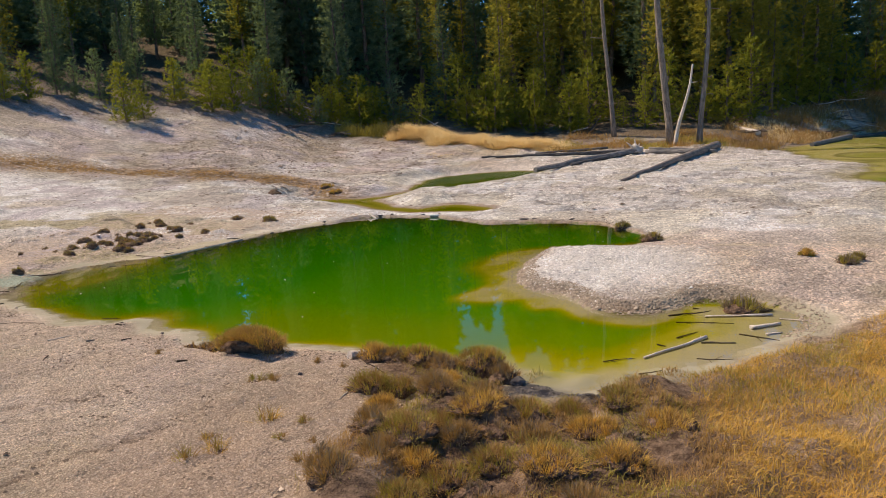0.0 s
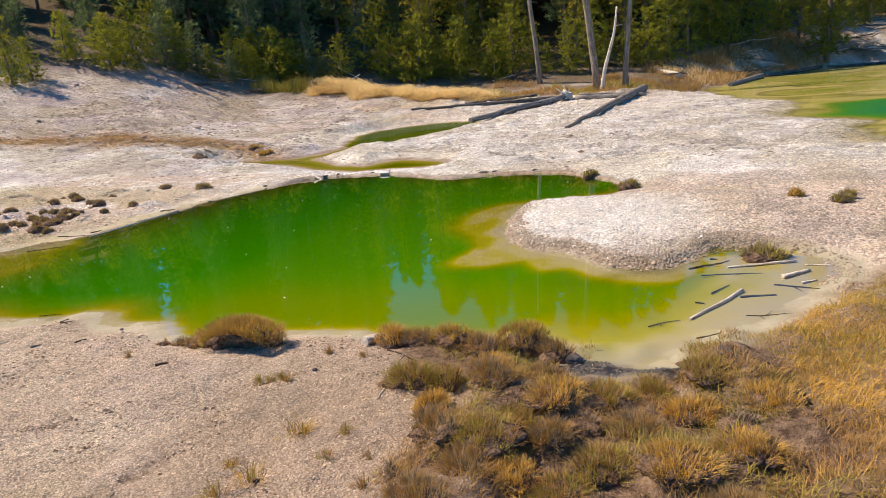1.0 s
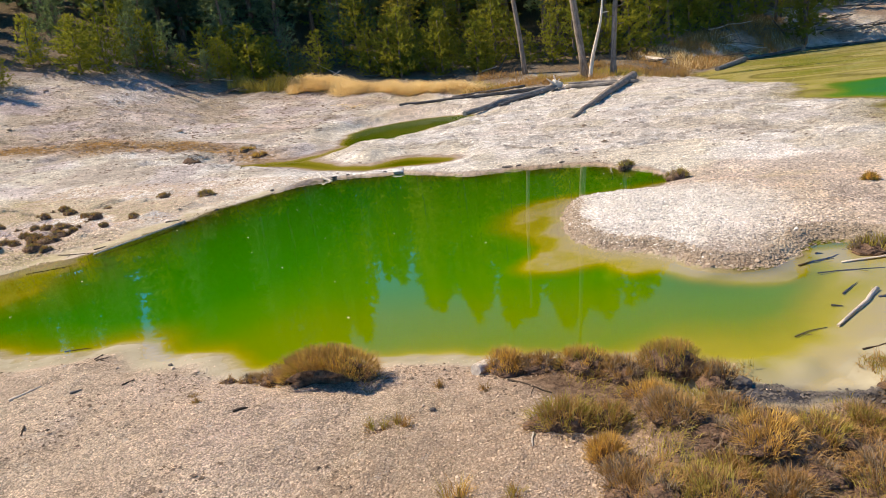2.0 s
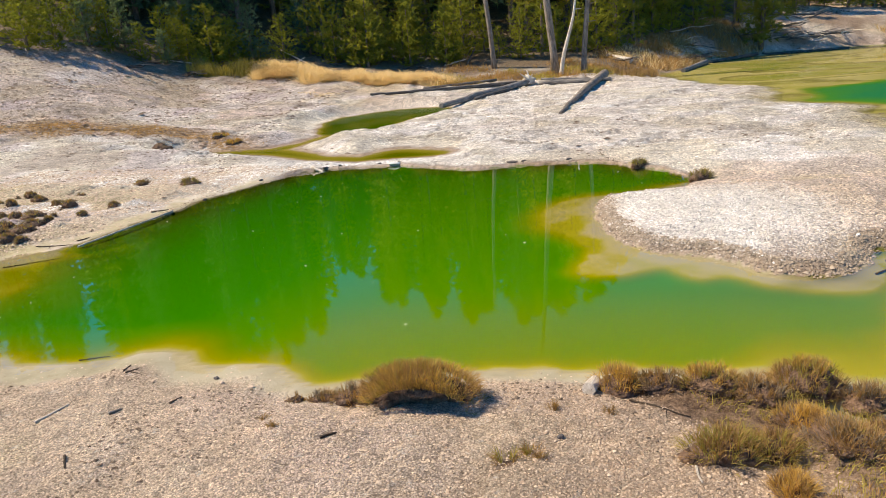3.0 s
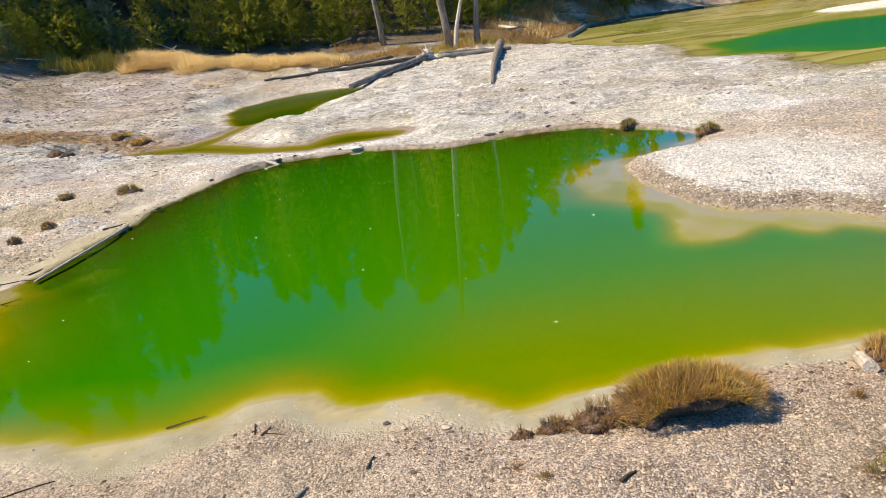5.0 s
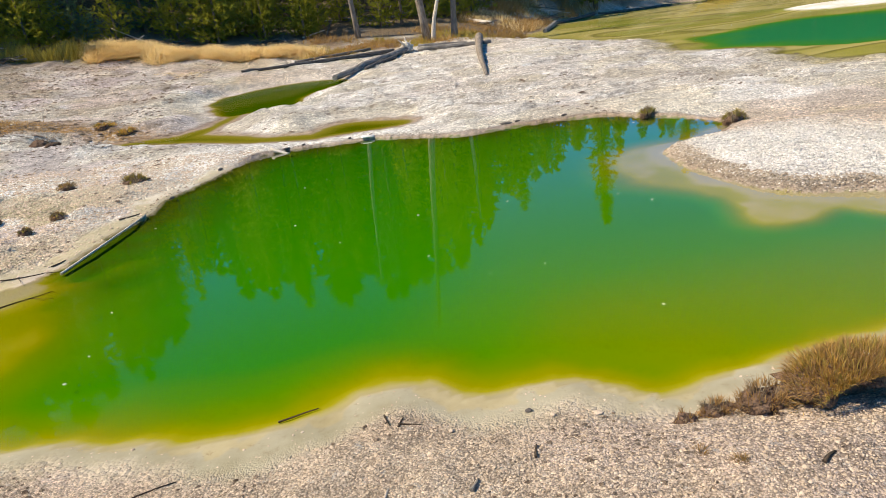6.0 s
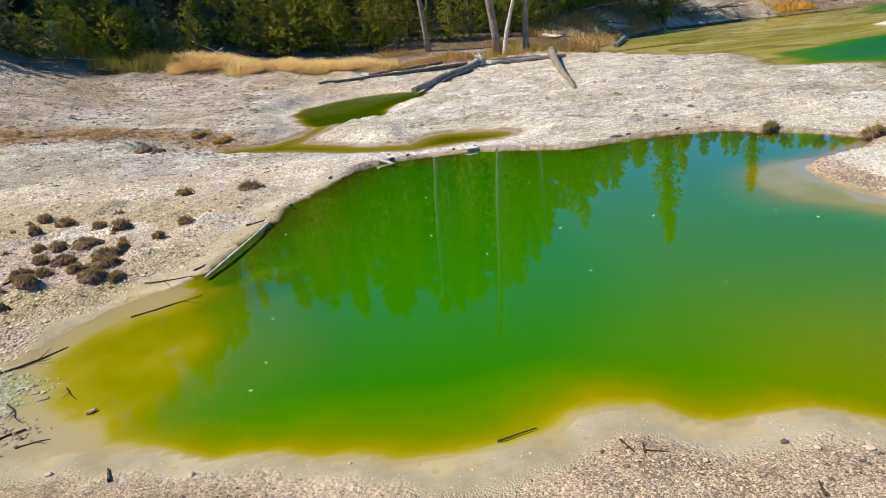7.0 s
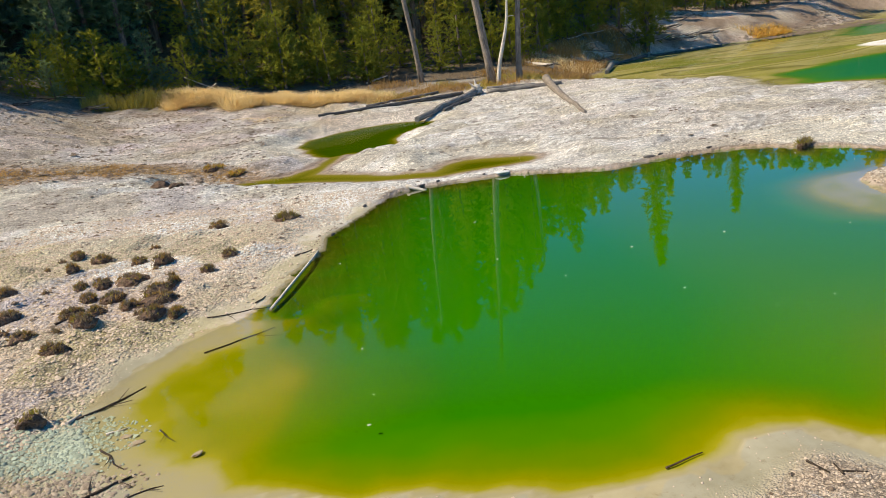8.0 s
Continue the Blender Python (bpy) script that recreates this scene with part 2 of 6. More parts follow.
def earth_material(name, dark, light, scale=22.0):
    m = Nodes(name)
    p = m.coords()
    n = m.noise(p, scale, 6.0, 0.7)
    col = m.mix(m.span(n, 0.36, 0.64), dark, light)
    nrm = m.bump(m.math("ADD", n, m.math("MULTIPLY", m.cells(p, 60.0), 0.4)), 1.0, 0.03)
    return m.done(col, 0.95, nrm)


def stone_material(name, dark, light):
    m = Nodes(name)
    p = m.coords()
    n = m.noise(p, 30.0, 5.0, 0.65)
    rnd = m.node("NewGeometry").outputs["Random Per Island"]
    col = m.mix(m.math("ADD", m.math("MULTIPLY", rnd, 0.7), m.span(n, 0.3, 0.7, 0, 0.4)), dark, light)
    return m.done(col, 0.9, m.bump(n, 0.6, 0.01))


M_GROUND = ground_material()
M_WATER = water_material("pool_water")
M_SCUM = water_material("algae_water", ripple=0.02, ior=1.012, gain=1.0, less=0.0)
M_NEEDLE = leaf_material("pine_needles", (0.15, 0.185, 0.045), (0.60, 0.52, 0.12), 0.5)
# pine needles again, with the wood's bluish shade and haze in their colour
M_SHADED = leaf_material("blue_shaded_needles", (0.085, 0.15, 0.135), (0.30, 0.38, 0.21), 0.5)
M_YOUNG = leaf_material("young_pine_needles", (0.15, 0.19, 0.035), (0.46, 0.45, 0.085), 0.5)
M_GOLD = leaf_material("golden_grass", (0.58, 0.345, 0.08), (0.88, 0.60, 0.20), 0.38, "island")
M_PALE = leaf_material("pale_plume_grass", (0.74, 0.585, 0.31), (0.95, 0.81, 0.52), 0.45, "island", passing=(1.0, 0.94, 0.75))
M_TUFT = leaf_material("brown_green_grass", (0.30, 0.175, 0.075), (0.60, 0.385, 0.17), 0.35, "island")
M_OLIVE = leaf_material("olive_grass", (0.28, 0.225, 0.05), (0.60, 0.50, 0.15), 0.35, "island")
M_ORANGE = leaf_material("orange_dry_grass", (0.42, 0.235, 0.075), (0.68, 0.45, 0.17), 0.3, "island", passing=(1.0, 0.9, 0.6))
M_DEAD = leaf_material("dead_brown_stems", (0.22, 0.165, 0.11), (0.46, 0.36, 0.25), 0.2, "island")
M_BARK = wood_material("pine_bark", (0.12, 0.09, 0.07), (0.32, 0.25, 0.20), (1, 1, 0.25), 14.0, False)
M_SNAG = wood_material("weathered_snag_wood", (0.16, 0.13, 0.105), (0.42, 0.355, 0.295), (1, 1, 0.08), 22.0)
M_LOG = wood_material("grey_log_wood", (0.12, 0.11, 0.10), (0.40, 0.37, 0.33), (1, 1, 0.08), 26.0)
M_DARKLOG = wood_material("dark_log_wood", (0.05, 0.045, 0.04), (0.24, 0.215, 0.19), (1, 1, 0.08), 26.0)
M_PALELOG = wood_material("bleached_wood", (0.60, 0.51, 0.41), (0.88, 0.81, 0.71), (1, 1, 0.08), 40.0)
M_STICK = wood_material("dark_twig_wood", (0.05, 0.038, 0.028), (0.18, 0.13, 0.09), (1, 1, 0.1), 60.0)
M_SOIL = earth_material("peaty_soil", (0.07, 0.043, 0.03), (0.30, 0.19, 0.125))
M_STONE = stone_material("pale_stone", (0.38, 0.29, 0.205), (0.76, 0.61, 0.465))
M_BROWNSTONE = stone_material("brown_stone", (0.30, 0.21, 0.145), (0.64, 0.49, 0.36))
M_SPITSTONE = stone_material("off_white_stone", (0.54, 0.49, 0.44), (0.84, 0.80, 0.74))
M_RIMSTONE = stone_material("brown_pebble", (0.17, 0.13, 0.095), (0.50, 0.41, 0.31))
M_WHITESTONE = stone_material("white_stone", (0.6, 0.56, 0.5), (0.82, 0.8, 0.76))
M_DARKSTONE = stone_material("dark_stone", (0.06, 0.055, 0.05), (0.17, 0.15, 0.135))


# ---- mesh helpers ----
def mesh_from(name, verts, faces, material, smooth=False):
    """A mesh from arrays: verts (n, 3) and faces (m, k)."""
    me = bpy.data.meshes.new(name)
    v, f = np.asarray(verts, np.float32), np.asarray(faces, np.int32)
    k = f.shape[1]
    me.vertices.add(len(v))
    me.vertices.foreach_set("co", v.ravel())
    me.loops.add(f.size)
    me.loops.foreach_set("vertex_index", f.ravel())
    me.polygons.add(len(f))
    me.polygons.foreach_set("loop_start", np.arange(0, f.size, k, dtype=np.int32))
    me.polygons.foreach_set("loop_total", np.full(len(f), k, np.int32))
    if smooth:
        me.polygons.foreach_set("use_smooth", np.ones(len(f), bool))
    me.materials.append(material)
    me.update(calc_edges=True)
    return me


def add_part(name, mesh, parent, label=""):
    ob = new(name, mesh)
    ob.parent = parent
    if label:
        ob["label"] = label
    return ob


def empty(name, x=0.0, y=0.0, z=0.0, turn=0.0):
    ob = new(name)
    ob.empty_display_size = 0.1
    ob.matrix_basis = pose(x, y, z, 0, 0, turn)
    return ob


def smooth(a, b, v):
    u = np.clip((np.asarray(v, float) - a) / (b - a), 0, 1)
    return u * u * (3 - 2 * u)


def value_noise(x, y, seed=0):
    """Smooth value noise in 0..1 for arrays."""
    xi, yi = np.floor(x).astype(np.int64), np.floor(y).astype(np.int64)
    xf, yf = x - xi, y - yi
    u, v = xf * xf * (3 - 2 * xf), yf * yf * (3 - 2 * yf)

    def h(a, b):
        n = (a * 374761393 + b * 668265263 + seed * 1442695041) & 0x7FFFFFFF
        n = ((n ^ (n >> 13)) * 1274126177) & 0x7FFFFFFF
        return ((n ^ (n >> 16)) & 0xFFFF) / 65535.0

    a, b, c, d = h(xi, yi), h(xi + 1, yi), h(xi, yi + 1), h(xi + 1, yi + 1)
    return (a * (1 - u) + b * u) * (1 - v) + (c * (1 - u) + d * u) * v


def fractal(x, y, scale, octaves=4, seed=0, gain=0.5):
    total, amp, out = 0.0, 1.0, 0.0
    for i in range(octaves):
        out = out + amp * value_noise(x * scale * 2**i + 17.3 * i, y * scale * 2**i - 9.1 * i, seed + i)
        total, amp = total + amp, amp * gain
    return out / total


# ---- shore lines ----
def closed_curve(points, steps=4):
    p = np.array(points, float)
    a, b, c = np.roll(p, 1, 0), np.roll(p, -1, 0), np.roll(p, -2, 0)
    rows = []
    for k in range(steps):
        t = k / steps
        rows.append(0.5 * (2 * p + (b - a) * t + (2 * a - 5 * p + 4 * b - c) * t**2 + (3 * p - a - 3 * b + c) * t**3))
    return np.stack(rows, 1).reshape(-1, 2)


def outside(curve, x, y):
    """Signed distance to a closed curve, positive outside."""
    shape = x.shape
    px, py = x.ravel(), y.ravel()
    best, inside = np.full(px.shape, 1e9), np.zeros(px.shape, bool)
    q = np.roll(curve, -1, 0)
    for (ax, ay), (bx, by) in zip(curve, q):
        ex, ey = bx - ax, by - ay
        t = np.clip(((px - ax) * ex + (py - ay) * ey) / (ex * ex + ey * ey + 1e-12), 0, 1)
        best = np.minimum(best, (px - ax - t * ex) ** 2 + (py - ay - t * ey) ** 2)
        cross = ((ay > py) != (by > py)) & (px < ex * (py - ay) / (ey if abs(ey) > 1e-9 else 1e-9) + ax)
        inside ^= cross
    d = np.sqrt(best)
    return np.where(inside, -d, d).reshape(shape)


def chain(points, x, y):
    """Distance to a line of (x, y, radius) less the radius."""
    best = np.full(x.shape, 1e9)
    for (ax, ay, ar), (bx, by, br) in zip(points, points[1:]):
        ex, ey = bx - ax, by - ay
        t = np.clip(((x - ax) * ex + (y - ay) * ey) / (ex * ex + ey * ey), 0, 1)
        best = np.minimum(best, np.hypot(x - ax - t * ex, y - ay - t * ey) - (ar + (br - ar) * t))
    return best


POOL = closed_curve([
    (-7.48, 7.65), (-7.1, 8.4), (-6.62, 8.75), (-6.4, 9.6), (-6.12, 10.5), (-5.95, 11.4), (-5.35, 12.75), (-5.0, 13.25), (-4.3, 13.4),
    (-3.45, 13.42), (-2.7, 13.02), (-1.9, 12.62), (-1.0, 12.68), (-0.25, 12.65), (0.4, 12.42), (0.85, 11.85), (1.3, 11.2), (1.25, 10.5),
    (0.62, 10.15), (0.0, 9.8), (-0.17, 9.2), (-0.08, 8.4), (0.22, 7.72), (0.68, 7.4), (1.05, 6.93), (1.55, 6.85), (1.85, 7.1),
    (2.15, 7.5), (2.9, 7.2), (2.75, 6.35), (1.75, 5.35), (1.4, 4.95), (0.95, 4.85), (0.6, 5.2), (-0.05, 5.33), (-0.8, 5.42),
    (-1.9, 5.32), (-2.35, 5.25), (-2.7, 5.56), (-3.2, 5.57), (-3.6, 5.82), (-4.2, 5.66), (-4.8, 5.65), (-5.6, 5.9), (-6.4, 6.15),
    (-7.0, 6.5), (-7.42, 7.1)])
PUDDLE = closed_curve([
    (-6.55, 19.3), (-6.95, 20.9), (-7.3, 22.4), (-7.1, 23.7), (-6.2, 25.0), (-4.85, 25.6), (-3.6, 25.0), (-3.05, 23.8), (-3.9, 22.7),
    (-4.4, 21.3), (-4.6, 19.9), (-5.2, 19.0), (-5.9, 19.1)])
CHANNEL = [(-9.1, 16.85, 0.12), (-8.6, 16.75, 0.3), (-7.7, 16.65, 0.45), (-6.9, 16.6, 0.5), (-6.4, 17.6, 0.22), (-6.1, 19.2, 0.16)]
CHANNEL_B = [(-6.9, 16.5, 0.5), (-6.2, 15.95, 0.4), (-5.2, 14.95, 0.34), (-4.2, 14.45, 0.34), (-3.5, 14.85, 0.7), (-2.75, 14.65, 0.42)]
LAKE = closed_curve([
    (6.2, 19.5), (5.85, 20.1), (6.3, 21.4), (6.95, 23.4), (6.2, 26.6), (5.8, 29.5), (5.5, 32.5), (5.9, 34.6), (7.4, 37.0), (9.4, 40.6), (13.2, 44.8),
    (17, 46.2), (21, 47.4), (26, 49.2), (33, 53), (42, 58), (48, 48), (40, 34), (30, 22), (20, 15.2), (12, 13.9), (8.2, 13.9), (6.6, 14.6), (6.1, 15.5), (6.7, 17.2), (6.75, 18.3)], 5)
EMERALD = closed_curve([
    (6.15, 19.9), (7.3, 22.0), (8.6, 23.9), (10.3, 24.9), (12.4, 25.5), (14, 25.1), (16.5, 22.3), (17, 18), (12, 15.8), (8.3, 16.6), (7.5, 17.7), (6.8, 18.9)], 5)
EMERALD_FAR = closed_curve([(20.5, 36.6), (24, 41.2), (29, 46.6), (36, 50), (38, 43), (29, 37), (23, 35.6)], 5)
# the submerged sand round the spit
SHOAL = closed_curve([
    (1.3, 10.55), (0.5, 10.14), (0.0, 10.08), (-0.4, 9.85), (-0.62, 9.36), (-0.63, 8.85), (-0.5, 8.55), (-0.36, 8.25), (-0.27, 7.85), (-0.45, 7.25),
    (-0.22, 7.16), (0.05, 7.27), (0.3, 7.3), (0.47, 7.08), (0.66, 7.2), (0.9, 6.95), (1.25, 6.72), (1.7, 6.8), (2.0, 8.0), (1.8, 10.0)])

# small erosion furrows in the near gravel, cut in and coloured darker
CRACK_A = [(-1.75, 2.3, 0.0), (-1.6, 2.64, 0.0), (-1.46, 2.96, 0.0), (-1.24, 3.32, 0.0), (-1.12, 3.69, 0.0), (-1.19, 3.97, 0.0), (-1.3, 4.27, 0.0)]
CRACK_B = [(-0.79, 4.6, 0.0), (-0.82, 4.47, 0.0), (-1.05, 4.36, 0.0), (-1.13, 4.25, 0.0)]
CRACK_C = [(-2.9, 3.2, 0.0), (-2.45, 3.55, 0.0), (-2.1, 3.7, 0.0)]

# heights of the land by bearing from the path's middle and distance
BEARINGS = [-55, -40, -25, -5, 12, 35, 60]
REACH = [0, 12, 16, 20, 24, 28, 32, 36, 42, 55, 80, 250]
RISE = np.array([
    [0.09, 0.10, 0.3, 0.70, 1.30, 2.4, 3.7, 5.0, 7.0, 10, 15, 30],
    [0.09, 0.10, 0.3, 0.60, 1.00, 1.9, 3.1, 4.4, 6.4, 9.5, 15, 30],
    [0.09, 0.10, 0.15, 0.2, 0.32, 0.65, 1.2, 2.0, 4.0, 7.5, 13, 28],
    [0.09, 0.09, 0.1, 0.10, 0.12, 0.2, 0.45, 1.0, 2.4, 6.0, 11, 25],
    [0.09, 0.09, 0.1, 0.10, 0.12, 0.2, 0.4, 0.7, 1.3, 3.0, 7.0, 20],
    [0.09, 0.09, 0.09, 0.1, 0.10, 0.1, 0.2, 0.3, 0.5, 0.9, 3.0, 15],
    [0.09, 0.09, 0.09, 0.1, 0.10, 0.1, 0.2, 0.3, 0.4, 0.8, 2.0, 12]])


def rise(x, y):
    rho = np.hypot(x, y - 1.5)
    az = np.degrees(np.arctan2(x, y - 1.5))
    cols = np.stack([np.interp(rho, REACH, row) for row in RISE])
    pos = np.clip(np.interp(az, BEARINGS, range(len(BEARINGS))), 0, len(BEARINGS) - 1.0001)
    i = pos.astype(int)
    f = pos - i
    f = f * f * (3 - 2 * f)
    z = np.take_along_axis(cols, i[None], 0)[0] * (1 - f) + np.take_along_axis(cols, i[None] + 1, 0)[0] * f
    behind = smooth(75, 110, np.abs(az))
    return z * (1 - behind) + 0.09 * behind


def land(x, y):
    """Height of the ground and all its zone masks."""
    x, y = np.asarray(x, float), np.asarray(y, float)
    wob = (fractal(x, y, 1.6, 4, 3) - 0.5) * 0.22 + (fractal(x, y, 7.0, 3, 5) - 0.5) * 0.06
    sd = outside(POOL, x, y) + wob * smooth(0.0, 0.25, 1.0)
    near = 1 - smooth(5.9, 7.0, y + 0.1 * x)
    left = 1 - smooth(-6.6, -5.9, x + 0.12 * (y - 8))
    left = left * (1 - smooth(8.7, 9.4, y))
    arm = smooth(1.3, 2.2, x) * (1 - smooth(7.2, 7.8, y))
    foot = smooth(0.8, 1.2, x) * (1 - smooth(5.1, 5.8, y))
    spit = smooth(-1.2, -0.4, x) * smooth(6.6, 7.0, y) * (1 - smooth(9.9, 10.3, y)) * (1 - smooth(1.0, 1.5, x))
    lee = smooth(-4.9, -5.4, x) * smooth(8.2, 8.8, y) * (1 - smooth(12.4, 13.0, y))
    gentle = np.clip(near + left + arm + 0.85 * lee, 0, 1)
    shelf = 0.06 + 0.048 * near + 0.05 * left + 0.95 * arm + 0.30 * foot * (1 - arm) + 0.26 * smooth(0.0, 1.0, x) * (1 - smooth(6.9, 7.5, y)) * (1 - arm)
    under = (sd < 0) * 1.0
    bed = np.maximum(-sd, 0) / shelf + 3.4 * (1 - np.clip(near + left + arm, 0, 1)) * (1 - spit)
    bed = bed + 3.0 * smooth(6.2, 6.75, y) * smooth(-0.3, 0.3, x) * (1 - smooth(1.2, 1.7, x)) * (1 - smooth(7.6, 8.2, y))
    blotch = fractal(x, y, 1.9, 4, 36)
    ss = outside(SHOAL, x, y) + wob * 0.9 - 0.07
    sand = 0.06 + 0.48 * smooth(0.03, 0.30, -sd) + 0.3 * smooth(0.5, 0.66, blotch) + (9.0 + 14.0 * smooth(8.8, 7.8, y)) * np.maximum(ss, 0)
    reach = x + 6.40 + 0.13 * np.sin(2.3 * y + 0.6) + 0.5 * (fractal(x, y, 1.3, 3, 37) - 0.5)
    sand_left = 0.12 + 1.15 * smooth(0.08, 0.7, -sd) + 1.1 * (blotch - 0.45) * smooth(0.1, 0.4, -sd) + 6.0 * np.maximum(reach, 0) + 7.0 * smooth(8.5, 9.5, y + 1.6 * (blotch - 0.5))
    broad_shelf = 2.2 + 3.6 * smooth(5.5, 8.0, y) + 5.0 * smooth(-2.2, -4.4, x)
    bed = np.minimum(bed, broad_shelf)
    bed = np.where(sd < 0.14, np.minimum(bed, np.minimum(sand, np.where(x < -4.5, sand_left, 99.0))), 0.0)
    depth = 0.008 + 0.016 * np.minimum(bed, 1.2) + 0.05 * smooth(1.0, 9.0, bed)
    base = rise(x, y)
    bank = 1.3 - 0.5 * gentle
    out = base * ((0.32 * smooth(0, 0.03, sd) + 0.3 * smooth(0, 0.3, sd)) * (1 - gentle) + (0.38 + 0.62 * gentle) * smooth(0, 1, sd / bank))
    z = np.where(sd > 0, out, -depth)
    sp = outside(PUDDLE, x, y) + wob * 1.2
    sc = np.minimum(chain(CHANNEL, x, y), chain(CHANNEL_B, x, y)) + wob * 0.8
    sl = outside(LAKE, x, y) + wob * 4
    se = np.minimum(outside(EMERALD, x, y), outside(EMERALD_FAR, x, y)) + wob * 3 - 0.45
    island = np.exp(-(((x - 17.2) / 2.5) ** 2 + ((y - 27.6) / 2.1) ** 2) ** 2)
    for s, soft, deep in ((sp, 1.2, 0.05), (sc, 0.9, 0.025)):
        z = np.where(s > 0, z * smooth(-0.05, soft, s), np.minimum(z, -deep * smooth(0, 0.6, -s) - 0.008))
    mat = -0.012 + 0.03 * (fractal(0.6 * x, 1.3 * y, 0.4, 4, 55) - 0.5)
    z = np.where(sl > 0, mat + (z - mat) * smooth(-0.05, 3.5, sl), np.where(se > 0, mat * smooth(0, 0.6, se), -0.07 * smooth(0, 0.8, -se)))
    z = z + 0.12 * island
    wet = np.minimum(np.minimum(sd, sp), np.minimum(sc, sl))
    dry = smooth(-0.01, 0.05, wet)
    rough = (fractal(x, y, 3.0, 4, 11) - 0.5) * 0.06 + (fractal(x, y, 12.0, 3, 12) - 0.5) * 0.03
    z = z + dry * rough * (1 - 0.5 * gentle * (1 - smooth(0.2, 0.8, sd)))
    rho = np.hypot(x, y - 1.5)
    z = z + smooth(0.3, 4.0, np.minimum(sl, sp)) * smooth(20, 34, rho) * (fractal(x, y, 0.5, 4, 22) - 0.5) * 0.3 + smooth(0.5, 6.0, sl) * smooth(30, 48, rho) * (fractal(x, y, 0.22, 4, 21) - 0.5) * 1.0
    shelfy = smooth(11.5, 14, y + 0.2 * x) * (1 - smooth(31, 36, y)) * smooth(0.25, 0.8, wet)
    relief = fractal(0.8 * x, 1.15 * y, 1.05, 5, 77, 0.62)
    ledge = smooth(0.455, 0.475, relief) + smooth(0.545, 0.565, relief)
    z = z + shelfy * 0.04 * ledge
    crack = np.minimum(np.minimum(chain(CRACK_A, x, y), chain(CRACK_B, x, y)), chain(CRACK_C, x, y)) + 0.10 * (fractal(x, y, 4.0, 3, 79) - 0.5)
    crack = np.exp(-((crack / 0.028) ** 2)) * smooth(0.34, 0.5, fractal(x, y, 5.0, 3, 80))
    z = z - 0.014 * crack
    # crumbling edge of the left bank and the little ridges on the flat
    crumb = smooth(-5.4, -6.6, x) * smooth(7.5, 8.5, y) * (1 - smooth(11.5, 13.0, y)) * smooth(0.3, 0.9, sd)
    z = z + crumb * np.maximum(fractal(x, y, 2.6, 3, 31) - 0.55, 0) * 0.35
    hump = soil_zone(x, y)
    z = z + hump * (np.maximum(fractal(x, y, 2.2, 3, 41) - 0.42, 0) * 0.35)
